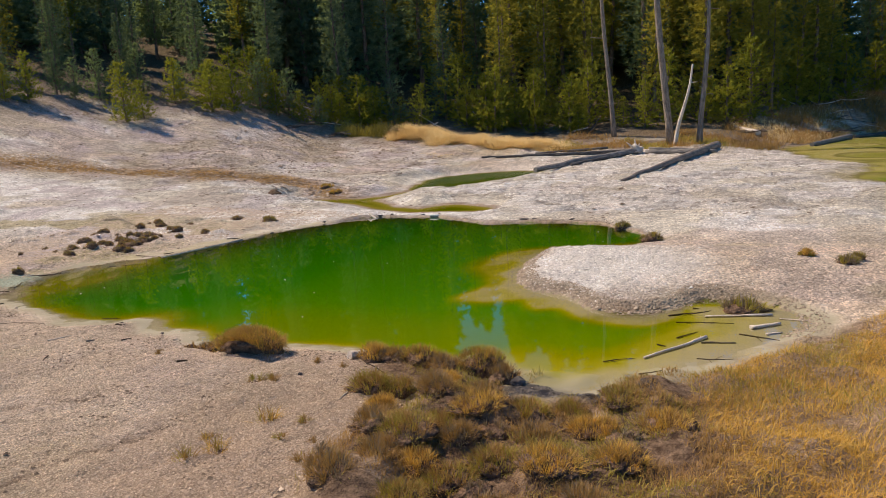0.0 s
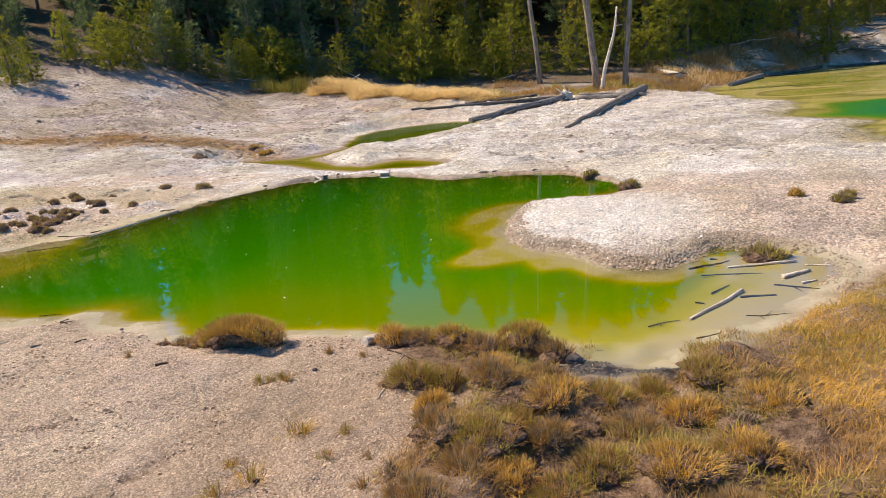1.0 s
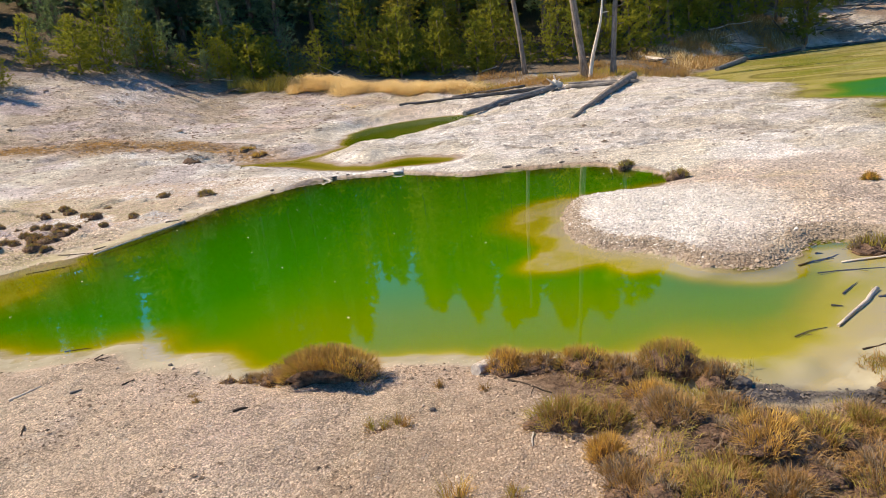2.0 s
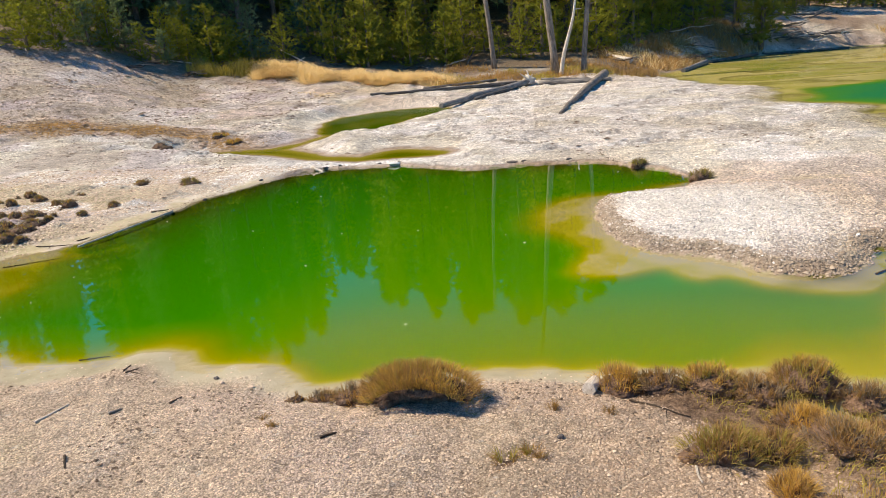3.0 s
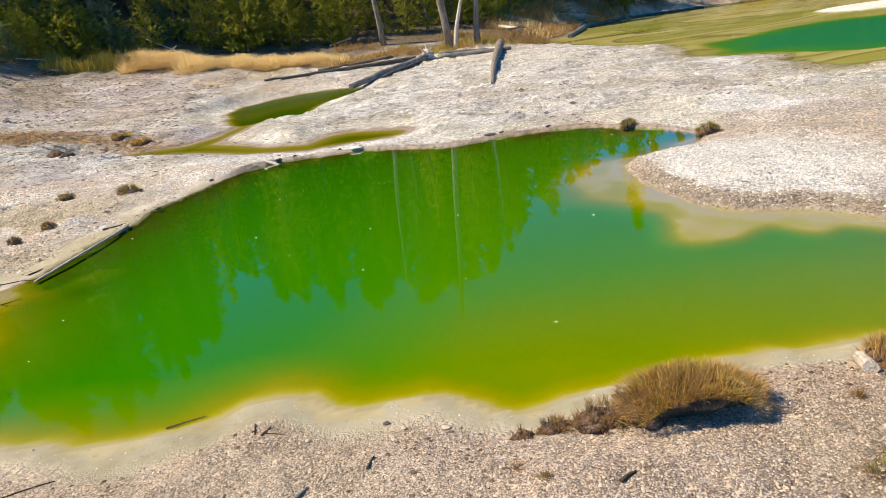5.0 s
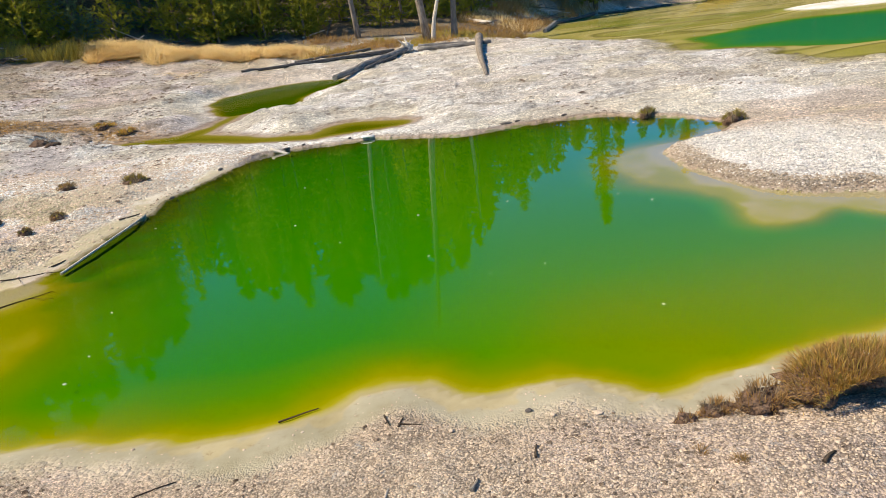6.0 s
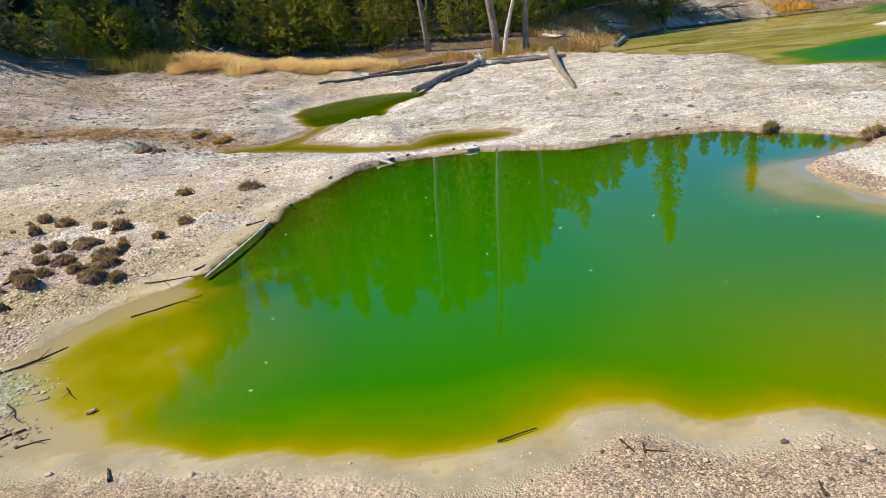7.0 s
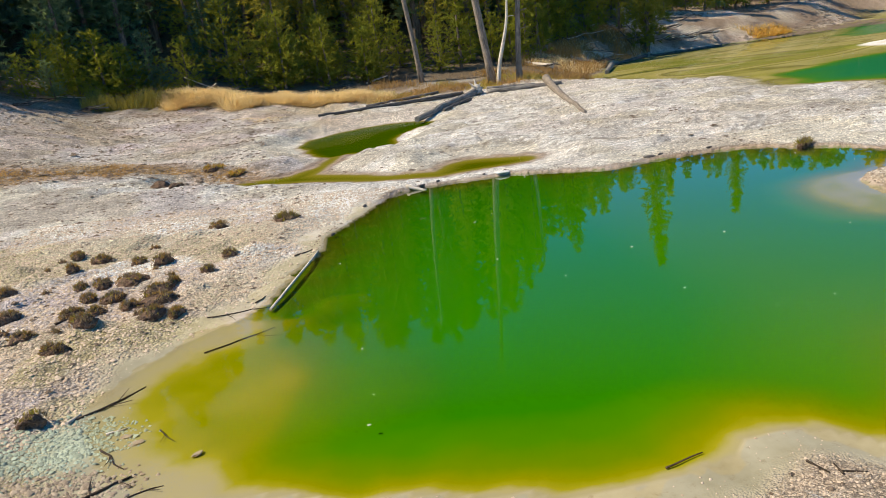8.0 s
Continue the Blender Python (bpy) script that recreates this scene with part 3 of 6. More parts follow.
    masks = {
        "bed": bed,
        "under": under,
        "mud": np.clip((1 - smooth(0.10, 0.40, sd + 1.6 * wob)) * np.clip(gentle - 0.8 * lee, 0, 1) , 0, 1),
        "white": np.clip(spit_top(x, y) + 0.65 * smooth(-6.0, -6.8, x) * smooth(10.0, 11.5, y) * (1 - smooth(16, 19, y)) + smooth(0.5, 0.62, fractal(x, y, 0.4, 4, 51)) * 0.7 + smooth(8.6, 12.5, y - 0.1 * x) * (1 - 0.75 * smooth(-8, -11, x) * smooth(16, 19, y)) * (0.25 + 0.75 * smooth(0.4, 0.56, fractal(x, y, 0.22, 4, 52))) * (1 - smooth(23, 28, y)), 0, 1),
        "mint": np.exp(-(((x + 7.6) / 0.36) ** 2 + ((y - 6.92) / 0.26) ** 2) ** 2) * smooth(0.3, 0.5, fractal(x, y, 5.0, 3, 66)),
        "lilac": np.exp(-(((x + 8.3) / 1.3) ** 2 + ((y - 9.3) / 1.1) ** 2) ** 2) * smooth(0.4, 0.5, fractal(x, y, 1.8, 3, 62)) + 0.6 * smooth(-8, -10, x) * smooth(18, 20, y) + smooth(0.53, 0.58, fractal(x, y, 0.9, 4, 67)) * (0.35 + 0.65 * smooth(-6.0, -7.0, x)),
        "marks": smooth(12.5, 15, y) * (1 - smooth(30, 36, y)) * smooth(0.15, 0.6, wet),
        "flat": smooth(-7, -2, x) * smooth(10.8, 13.5, y + 0.25 * x) * (1 - smooth(30, 36, y)) * smooth(0.15, 0.6, sd),
        "ochre": np.clip(0.7 * smooth(1.1, 0.5, sd + wob) * smooth(-6.5, -7.0, x) * smooth(7.6, 8.2, y) * (1 - smooth(9.6, 10.4, y)) * smooth(0.36, 0.5, fractal(x, y, 1.7, 3, 63)) + 0.8 * smooth(1.4, 0.2, sl + 2 * wob) * smooth(-0.3, 0.2, sl) * (1 - smooth(24, 30, y)) + 0.8 * smooth(0.36, 0.5, fractal(x, y, 2.2, 3, 69)) * (np.exp(-(((x + 10.2) / 0.7) ** 2 + ((y - 12.5) / 0.6) ** 2)) + np.exp(-(((x + 8.4) / 0.7) ** 2 + ((y - 8.75) / 0.35) ** 2))) + smooth(0.53 - 0.03 * smooth(-6, -7, x), 0.60 - 0.05 * smooth(-6, -7, x), fractal(x, y, 0.7, 4, 61)) * (0.35 + 0.55 * smooth(-6.2, -7.2, x) * (1 - smooth(11, 13, y))), 0, 1),
        "rust": np.clip(rust_zone(x, y) + golden_zone(x, y), 0, 1),
        "soil": np.clip(0.75 * smooth(-6, -4, x) * (1 - smooth(6, 8, x)) * smooth(31.0, 32.5, y) * smooth(0.3, 0.5, fractal(x, y, 0.6, 4, 99)) + smooth(8, 14, x) * smooth(44.5, 47, y) * smooth(0.36, 0.52, fractal(x, y, 0.35, 4, 98)) * 0.8 + (1 - smooth(0.03, 0.15, sd)) * (1 - gentle) * (1 - 0.4 * spit) * 0.75 + (1 - smooth(0.05, 0.30, np.minimum(sc, sp + 0.1) + wob)) * 0.8 + (1 - 0.75 * golden_zone(x, y)) * hump * smooth(0.28, 0.42, fractal(x, y, 3.0, 4, 71) + 0.12 * hump), 0, 1),
        "black": wet_black(x, y),
        "litter": (1 - smooth(9, 16, x) * (1 - smooth(58, 66, y))) * smooth(29.5, 36, rho + 3 * (fractal(x, y, 0.3, 3, 81) - 0.5) - 7 * smooth(7, 16, x)) * (0.8 + 0.2 * smooth(36, 41, rho - 7 * smooth(7, 16, x))) * (1 - 0.75 * smooth(3, 6, x) * (1 - smooth(43, 47, y))),
        "mats": smooth(0.45, 0.05, sl) * (1 - smooth(0.25, 0.5, island)),
        "emerald": np.clip((-se + 2.6 * (fractal(0.5 * x, y, 0.4, 4, 57) - 0.5)) / 2.2, 0, 1),
        "olive": np.clip(np.maximum(-sc / 0.45 * 0.45, -sp / 0.3), 0, 1),
        "dry": dry * (1 - np.clip((1 - smooth(0.10, 0.40, sd + 1.6 * wob)) * np.clip(gentle - 0.8 * lee, 0, 1), 0, 1)),
        "pebbly": np.clip(dry * (1 - 0.72 * smooth(5.8, 8.0, y)) * (1 - 0.6 * smooth(14, 20, y)), 0, 1) * smooth(0.1, 0.45, sd * (0.4 + 0.6 * gentle) + 0.35 * (1 - gentle)),
    }
    masks["crack"] = crack
    # bands along the ledge steps that carry their painted shade
    masks["edge"] = shelfy * np.maximum(np.exp(-(((relief - 0.458) / 0.017) ** 2)), np.exp(-(((relief - 0.548) / 0.017) ** 2))) * smooth(0.36, 0.52, fractal(x, y, 0.8, 3, 78))
    # where the bank's shade is painted on the bed, fading out from the shore
    masks["bank_shade"] = (1 - np.clip(near + left + arm + spit, 0, 1)) * np.exp(np.minimum(sd + 0.35 * (blotch - 0.5), 0) / (0.28 + 0.4 * smooth(-4.5, -5.4, x))) * 0.9 * smooth(0.35, 0.6, blotch + 0.25 * smooth(-3.5, -5.0, x) + 0.1)
    masks["umber"] = umber_zone(x, y) * masks["dry"]
    masks["rim"] = spit_rim(x, y, sd)
    z = z + 0.05 * smooth(0.03, 0.14, sd) * spit_side(x, y)
    strip = lee * smooth(0.40, 0.18, sd + 1.4 * wob) * (sd > 0)
    masks["mud"] = np.maximum(masks["mud"], 0.3 * strip)
    masks["ochre"] = np.maximum(masks["ochre"], 0.85 * strip * smooth(0.3, 0.5, fractal(x, y, 2.4, 3, 64)))
    masks["dry"] = masks["dry"] * (1 - 0.8 * strip)
    return z, masks


def umber_zone(x, y):
    """Browner gravel beside the grassy corner."""
    return smooth(-2.0, -0.5, x + 1.2 * (fractal(x, y, 1.1, 3, 59) - 0.5)) * (1 - smooth(5.2, 5.6, y))


def spit_side(x, y):
    """The spit with its small bank."""
    return smooth(-0.9, -0.3, x) * (1 - smooth(2.6, 3.4, x)) * smooth(6.3, 6.6, y) * (1 - smooth(9.6, 10.3, y))


def spit_rim(x, y, sd):
    """Brown pebbles on the low bank along the near side of the spit."""
    line = 0.04 + 0.12 * fractal(x, y, 1.4, 3, 58)
    south = 1 - smooth(8.9, 9.9, y)
    return smooth(line + 0.16, line + 0.05, sd) * (sd > -0.02) * spit_side(x, y) * south


def soil_zone(x, y):
    """The hummocky, grassy ground at the near corner of the pool."""
    edge = x - (0.12 + 0.12 * np.sin(y * 5.0)) + 0.5 * smooth(4.3, 5.0, y) * (y > 4.3)
    a = smooth(-0.12, 0.2, edge) * (1 - smooth(5.0, 5.3, y - 0.85 * np.maximum(x - 1.5, 0)))
    return a * smooth(1.2, 2.2, y) * (1 - smooth(7.0, 9.0, x))


def golden_zone(x, y):
    edge = np.interp(x, [1.2, 1.5, 1.66, 2.06, 2.6, 3.2, 3.8, 8], [2.0, 4.5, 4.92, 5.5, 6.2, 6.5, 7.5, 11])
    return smooth(0.0, -0.25, y - edge + (fractal(x, y, 2.5, 3, 91) - 0.5) * 0.5) * smooth(1.7, 2.25, x + 0.25 * (fractal(x, y, 2.0, 2, 92) - 0.5) * 4 - 0.15 * (5 - y))


def wet_black(x, y):
    """Black pebbly mud between the tussocks and the shallow arm."""
    d = ((x - 1.25) / 0.5) ** 2 + ((y - 4.68) / 0.19) ** 2 + 1.6 * (fractal(x, y, 5.0, 3, 68) - 0.5)
    return smooth(1.1, 0.7, d)


def spit_top(x, y):
    return np.exp(-(((x - 1.0) / 1.15) ** 2 + ((y - 8.6) / 1.35) ** 2) ** 2)


def rust_zone(x, y):
    line = np.interp(x, [-24, -18, -14, -10.2, -8.2, -7], [15.4, 16.9, 18.2, 18.7, 17.4, 16.9])
    return np.exp(-(((y - line) / (0.75 + 0.3 * smooth(-9, -12, x))) ** 2)) * smooth(-6.8, -8.0, x)


def spaced(lo, dense, grow=1.11, limit=2600):
    """Coordinates: dense = [(from, to, step), ...] and growing steps beyond."""
    rows = [np.arange(a, b, s) for a, b, s in dense]
    core = np.concatenate(rows + [[dense[-1][1]]])
    up, s = [], dense[-1][2]
    while core[-1] + sum(up) < limit:
        s *= grow
        up.append(s)
    down, s = [], dense[0][2]
    while core[0] - sum(down) > lo:
        s *= grow
        down.append(s)
    return np.concatenate([core[0] - np.cumsum(down)[::-1], core, core[-1] + np.cumsum(up)])


GRID = {}


def build_ground():
    xs = spaced(-2600, [(-16, -9, 0.14), (-9, 4, 0.055), (4, 14, 0.14)])
    ys = spaced(-2600, [(2.4, 13.8, 0.055), (13.8, 26, 0.12), (26, 44, 0.35)])
    gx, gy = np.meshgrid(xs, ys)
    z, masks = land(gx, gy)
    n, k = gx.shape
    verts = np.stack([gx, gy, z], -1).reshape(-1, 3)
    i = np.arange((n - 1) * k).reshape(n - 1, k)[:, :-1].ravel()
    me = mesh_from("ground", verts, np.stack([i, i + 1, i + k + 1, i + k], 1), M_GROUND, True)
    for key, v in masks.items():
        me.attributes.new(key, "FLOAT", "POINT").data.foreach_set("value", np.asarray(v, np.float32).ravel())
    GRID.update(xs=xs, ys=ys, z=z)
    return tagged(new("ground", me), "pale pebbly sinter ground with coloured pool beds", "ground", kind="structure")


build_ground()


def heights(x, y):
    """Ground heights from the built sheet."""
    x, y, xs, ys, z = np.asarray(x, float), np.asarray(y, float), GRID["xs"], GRID["ys"], GRID["z"]
    i = np.clip(np.searchsorted(xs, x) - 1, 0, len(xs) - 2)
    j = np.clip(np.searchsorted(ys, y) - 1, 0, len(ys) - 2)
    u, v = (x - xs[i]) / (xs[i + 1] - xs[i]), (y - ys[j]) / (ys[j + 1] - ys[j])
    return (z[j, i] * (1 - u) + z[j, i + 1] * u) * (1 - v) + (z[j + 1, i] * (1 - u) + z[j + 1, i + 1] * u) * v


def height(x, y):
    return float(heights(np.array([x]), np.array([y]))[0])


def water_sheet(name, label, curve, grow, level=0.0, material=M_WATER):
    """A flat sheet that ends under the banks."""
    c = curve.mean(0)
    d = curve - c
    pts = c + d * (1 + grow / np.maximum(np.hypot(*d.T)[:, None], 0.1))
    bm = bmesh.new()
    bm.faces.new([bm.verts.new((x, y, level)) for x, y in pts])
    bmesh.ops.triangulate(bm, faces=bm.faces[:])
    me = bpy.data.meshes.new(name)
    bm.to_mesh(me)
    bm.free()
    me.materials.append(material)
    return tagged(new(name, me), label, "water", kind="structure")


def box_curve(x0, y0, x1, y1):
    return np.array([(x0, y0), (x1, y0), (x1, y1), (x0, y1)], float)


water_sheet("water_pool", "clear still water over a green and yellow pool", box_curve(-8.0, 4.6, 3.3, 13.9), 0.0)
water_sheet("water_channel", "shallow olive water in a narrow run-off channel", box_curve(-9.6, 13.92, -1.9, 26.4), 0.0, 0.0, M_SCUM)
water_sheet("water_lake", "shallow water of an emerald spring with yellow mats", box_curve(4.2, 13.4, 50, 60), 0.0, 0.0, M_SCUM)


# ---- trees ----
def tube(points, radii, sides=7, ridges=0.0, seed=0, caps=True):
    """Verts and quads of a tube along points."""
    p = np.asarray(points, float)
    r = np.asarray(radii, float)
    local = np.random.default_rng(seed)
    t = np.gradient(p, axis=0)
    t /= np.linalg.norm(t, axis=1)[:, None] + 1e-9
    ref = np.array([0.0, 0.0, 1.0]) if abs(t[0][2]) < 0.8 else np.array([1.0, 0.0, 0.0])
    a = np.cross(t, ref)
    a /= np.linalg.norm(a, axis=1)[:, None] + 1e-9
    b = np.cross(t, a)
    ang = np.arange(sides) * 2 * np.pi / sides
    ridge = 1 + ridges * local.normal(size=sides)
    wob = 1 + ridges * 0.6 * local.normal(size=(len(p), sides))
    rad = r[:, None] * ridge[None] * wob
    v = p[:, None] + (a[:, None] * np.cos(ang)[None, :, None] + b[:, None] * np.sin(ang)[None, :, None]) * rad[..., None]
    n = len(p)
    i = np.arange((n - 1) * sides).reshape(n - 1, sides)
    j = np.roll(i, -1, 1)
    q = np.stack([i, j, j + sides, i + sides], -1).reshape(-1, 4)
    v = v.reshape(-1, 3)
    if caps:
        k = len(v)
        v = np.vstack([v, p[0], p[-1]])
        s = np.arange(sides)
        e = (n - 1) * sides
        q = np.vstack([q, np.stack([np.roll(s, -1), s, np.full(sides, k), np.full(sides, k)], 1),
                       np.stack([e + s, e + np.roll(s, -1), np.full(sides, k + 1), np.full(sides, k + 1)], 1)])
    return v, q


def stem_grain(me, points, radius, sides, stretch=0.1):
    """Coordinates round and along a tube, for the grain of its wood."""
    p = np.asarray(points, float)
    run = np.concatenate([[0], np.cumsum(np.linalg.norm(np.diff(p, axis=0), axis=1))])
    ang = np.arange(sides) * 2 * np.pi / sides
    g = np.zeros((len(me.vertices), 3), np.float32)
    body = np.stack([np.tile(np.cos(ang) * radius, (len(p), 1)), np.tile(np.sin(ang) * radius, (len(p), 1)), np.tile(run[:, None] * stretch, (1, sides))], -1)
    g[: len(p) * sides] = body.reshape(-1, 3)
    g[len(p) * sides + 1 :, 2] = run[-1] * stretch
    me.attributes.new("grain", "FLOAT_VECTOR", "POINT").data.foreach_set("vector", g.ravel())
    return me


def quads_to_tris(q):
    a, b = q[:, [0, 1, 2]], q[:, [0, 2, 3]]
    b = b[(b[:, 0] != b[:, 2]) & (b[:, 1] != b[:, 2])]
    return np.vstack([a, b])


def join(pieces):
    vs, fs, k = [], [], 0
    for v, f in pieces:
        vs.append(v)
        fs.append(f + k)
        k += len(v)
    return np.vstack(vs), np.vstack(fs)


def sprays(centres, ways, size, width, per, local):
    """Needle sprays: thin triangles fanned round each centre, along its way."""
    n = len(centres)
    c = np.repeat(centres, per, 0)
    w = np.repeat(ways, per, 0)
    d = w + local.normal(0, 0.62, (n * per, 3))
    d[:, 2] += 0.15
    d /= np.linalg.norm(d, axis=1)[:, None] + 1e-9
    side = np.cross(d, local.normal(size=(n * per, 3)))
    side /= np.linalg.norm(side, axis=1)[:, None] + 1e-9
    ln = (size * local.uniform(0.6, 1.25, n * per))[:, None]
    wd = (width * local.uniform(0.7, 1.3, n * per))[:, None]
    base = c - d * ln * 0.2
    v = np.stack([base + side * wd, base - side * wd, c + d * ln], 1).reshape(-1, 3)
    i = np.arange(n * per)[:, None] * 3
    return v, (i + np.array([[0, 1, 2]]))


def pine(name, tall, radius, bare, levels, each, seed, young=False, thin=1.0, far=False, needles=None):
    """A pine: a tapered trunk and a crown of needle sprays on whorled limbs."""
    local = np.random.default_rng(seed)
    root = empty(name)
    h = np.linspace(-0.15, tall, 9)
    bend = np.cumsum(local.normal(0, 0.018 * tall / 9, (9, 2)), 0)
    line = np.column_stack([bend, h])
    rad = np.interp(h, [0, tall], [0.011 * tall + 0.03, 0.012])
    v, q = tube(line, rad, 7, 0.05, seed)
    add_part("trunk", mesh_from("trunk", v, quads_to_tris(q), M_BARK, True), root)
    centres, ways, limbs = [], [], []
    for k in range(levels):
        f = bare + (1 - bare) * (k + local.uniform(0, 0.9)) / levels
        z = f * tall
        at = np.array([np.interp(z, h, line[:, 0]), np.interp(z, h, line[:, 1]), z])
        body = (1 - (f - bare) / (1 - bare)) ** 0.75
        swell = 0.55 + 0.45 * min(1, (f - bare) / 0.2)
        count = max(3, int(each * (0.5 + 0.6 * body)))
        for a in local.uniform(0, 2 * np.pi, count):
            reach = radius * body * swell * local.uniform(0.45, 1.15) + 0.10
            lift = (0.55 if young else 0.25) + 0.5 * (f - 0.5) + local.normal(0, 0.12)
            way = np.array([np.cos(a), np.sin(a), lift])
            end = at + way * reach
            limbs.append((at, end))
            m = max(2, int(reach / 0.42 * thin)) if not young else max(2, int(reach / 0.24 * thin))
            for t in np.linspace(0.3, 1.0, m):
                centres.append(at + (end - at) * t + local.normal(0, 0.05, 3) - np.array([0, 0, 0.12 * t * t * reach]))
                ways.append(way / np.linalg.norm(way))
    centres.append(np.array([line[-1, 0], line[-1, 1], tall]))
    ways.append(np.array([0, 0, 1.0]))
    v, f = sprays(np.array(centres), np.array(ways), 0.52 if far else 0.17 if young else 0.30, 0.15 if far else 0.017 if young else 0.032, 9 if young else 4 if far else 8, local)
    pieces = [(v, f)]
    for a, b in limbs[:: 1 if not young else 2]:
        s = np.array([0, 0, 0.014])
        o = np.cross(b - a, [0, 0, 1.0])
        o = o / (np.linalg.norm(o) + 1e-9) * 0.014
        pieces.append((np.array([a + o, a - o, b]), np.array([[0, 1, 2]])))
    v, f = join(pieces)
    add_part("crown", mesh_from("crown", v, f, needles or (M_YOUNG if young else M_NEEDLE)), root)
    return root


GREEN_TREE = "tall lodgepole pine with dark green needles in the wood"
YOUNG_TREE = "young bushy pine with yellow-green needles at the wood's edge"
tall_pines = [
    pine("pine_tree", 12.0, 1.65, 0.03, 62, 8, 101, needles=M_SHADED), pine("pine_tree", 12.0, 1.4, 0.26, 54, 8, 102), pine("pine_tree", 12.0, 1.75, 0.02, 60, 8, 103),
    pine("pine_tree", 12.0, 1.3, 0.14, 60, 8, 104, needles=M_SHADED), pine("pine_tree", 12.0, 1.55, 0.2, 54, 8, 105), pine("pine_tree", 12.0, 1.6, 0.04, 60, 8, 106),
    pine("pine_tree", 12.0, 2.6, 0.04, 44, 6, 107, far=True, needles=M_SHADED), pine("pine_tree", 12.0, 2.4, 0.05, 44, 6, 108, far=True, needles=M_SHADED),
    pine("pine_tree", 12.0, 1.5, 0.04, 96, 9, 109)]
young_pines = [
    pine("young_pine", 2.6, 0.95, 0.02, 22, 8, 201, True, 1.3), pine("young_pine", 2.6, 0.72, 0.03, 24, 7, 202, True, 1.3),
    pine("young_pine", 2.6, 1.15, 0.0, 19, 9, 203, True, 1.3), pine("young_pine", 2.6, 0.6, 0.05, 24, 6, 204, True, 1.3),
    pine("young_pine", 2.6, 0.8, 0.02, 22, 8, 205, True, 1.3, needles=M_SHADED), pine("young_pine", 2.6, 0.65, 0.04, 24, 7, 206, True, 1.3, needles=M_SHADED)]

EDGE_AZ = [-75, -60, -45, -32, -22, -12, -4, 4, 9, 13, 17, 21, 25, 30, 45]
EDGE_AT = [34, 35, 36.5, 37, 37.5, 38.2, 38.6, 40.5, 46, 51, 55, 59, 64, 76, 100]
SKY_AZ = [-75, -50, -37, -33, -28.5, -25, -22, -19.5, -17.6, -15.5, -13, -10, -2.5, 3, 8, 13, 16, 20, 30, 45, 70]
SKY_EL = [20, 20.5, 21.5, 24.5, 26.5, 25.2, 23.8, 22.0, 18.3, 19.2, 22, 23.6, 24.3, 23.2, 19.5, 15.5, 14, 12.5, 12.5, 12, 12]
forest = np.random.default_rng(42)


def set_tree(source, x, y, tall, unit, label, category, group):
    s = tall / unit
    lean = pose(x, y, height(x, y) - 0.03, forest.normal(0, 1.2), forest.normal(0, 1.2), forest.uniform(0, 360))
    ob = copy_thing(source, lean)
    wide = s * forest.uniform(0.88, 1.12) if unit > 5 else s * forest.uniform(0.9, 1.25)
    ob.scale = (wide, wide, s)
    return tagged(ob, label, category, group)


# the standing wood: rows behind its edge, no crown above the skyline
for row in range(12):
    az = -68.0
    while az < 40:
        edge = np.interp(az, EDGE_AZ, EDGE_AT)
        step = (3.3, 2.9, 2.7)[min(row, 2)] + 0.16 * row
        az += np.degrees(step / edge) * forest.uniform(0.7, 1.3)
        rho = edge + 2.3 * row + forest.uniform(-1.2, 1.2) + (0.8 if row else 0.2)
        if az > 16 and row > 8:
            continue
        if row == 0 and forest.uniform() < 0.3:
            continue
        x, y = rho * math.sin(radians(az)), 1.5 + rho * math.cos(radians(az))
        if x < 4.6 and x > -4.6 and y < 40.2 and forest.uniform() < 0.5:
            continue
        top = rho * math.tan(radians(float(np.interp(az, SKY_AZ, SKY_EL)))) - 1.95
        tall = (top - height(x, y)) * forest.uniform(0.78, 1.0)
        tall = min(max(tall, 3.5), 22)
        if row == 0:
            tall *= forest.uniform(0.6, 1.0)
        k = int(forest.integers(0, 6)) if row < 5 else 6 + row % 2
        # needles with painted blue shade mostly to the left, warm lit ones right
        if row < 5 and forest.uniform() < 0.75 * float(np.interp(az, [-30, -12], [1, 0])):
            k = (0, 3)[k % 2]
        elif row < 5 and az > -14 and k in (0, 3) and forest.uniform() < 0.75:
            k = (1, 4)[k % 2]
        set_tree(tall_pines[k], x, y, tall, 12.0, GREEN_TREE, "pine tree", "pines of the wood")
for az in (-54, -52.4, -51, -49.6, -48.2, -46.5, -35.2, -33.9, -32.5, -31):
    rho = forest.uniform(43, 50)
    x, y = rho * math.sin(radians(az)), 1.5 + rho * math.cos(radians(az))
    top = rho * math.tan(radians(float(np.interp(az, SKY_AZ, SKY_EL)))) - 1.95
    set_tree(tall_pines[6 + int(forest.integers(0, 2))], x, y, top - height(x, y), 12.0, GREEN_TREE, "pine tree", "pines of the wood")
# two pines that stand out above the lower wood
for az, rho, el in ((17.3, 47, 19.2), (25.5, 62, 15.4), (19.5, 55, 13.6)):
    x, y = rho * math.sin(radians(az)), 1.5 + rho * math.cos(radians(az))
    set_tree(tall_pines[8], x, y, rho * math.tan(radians(el)) - 1.95 - height(x, y), 12.0, "single tall pine rising above its neighbours", "pine tree", "pines of the wood")
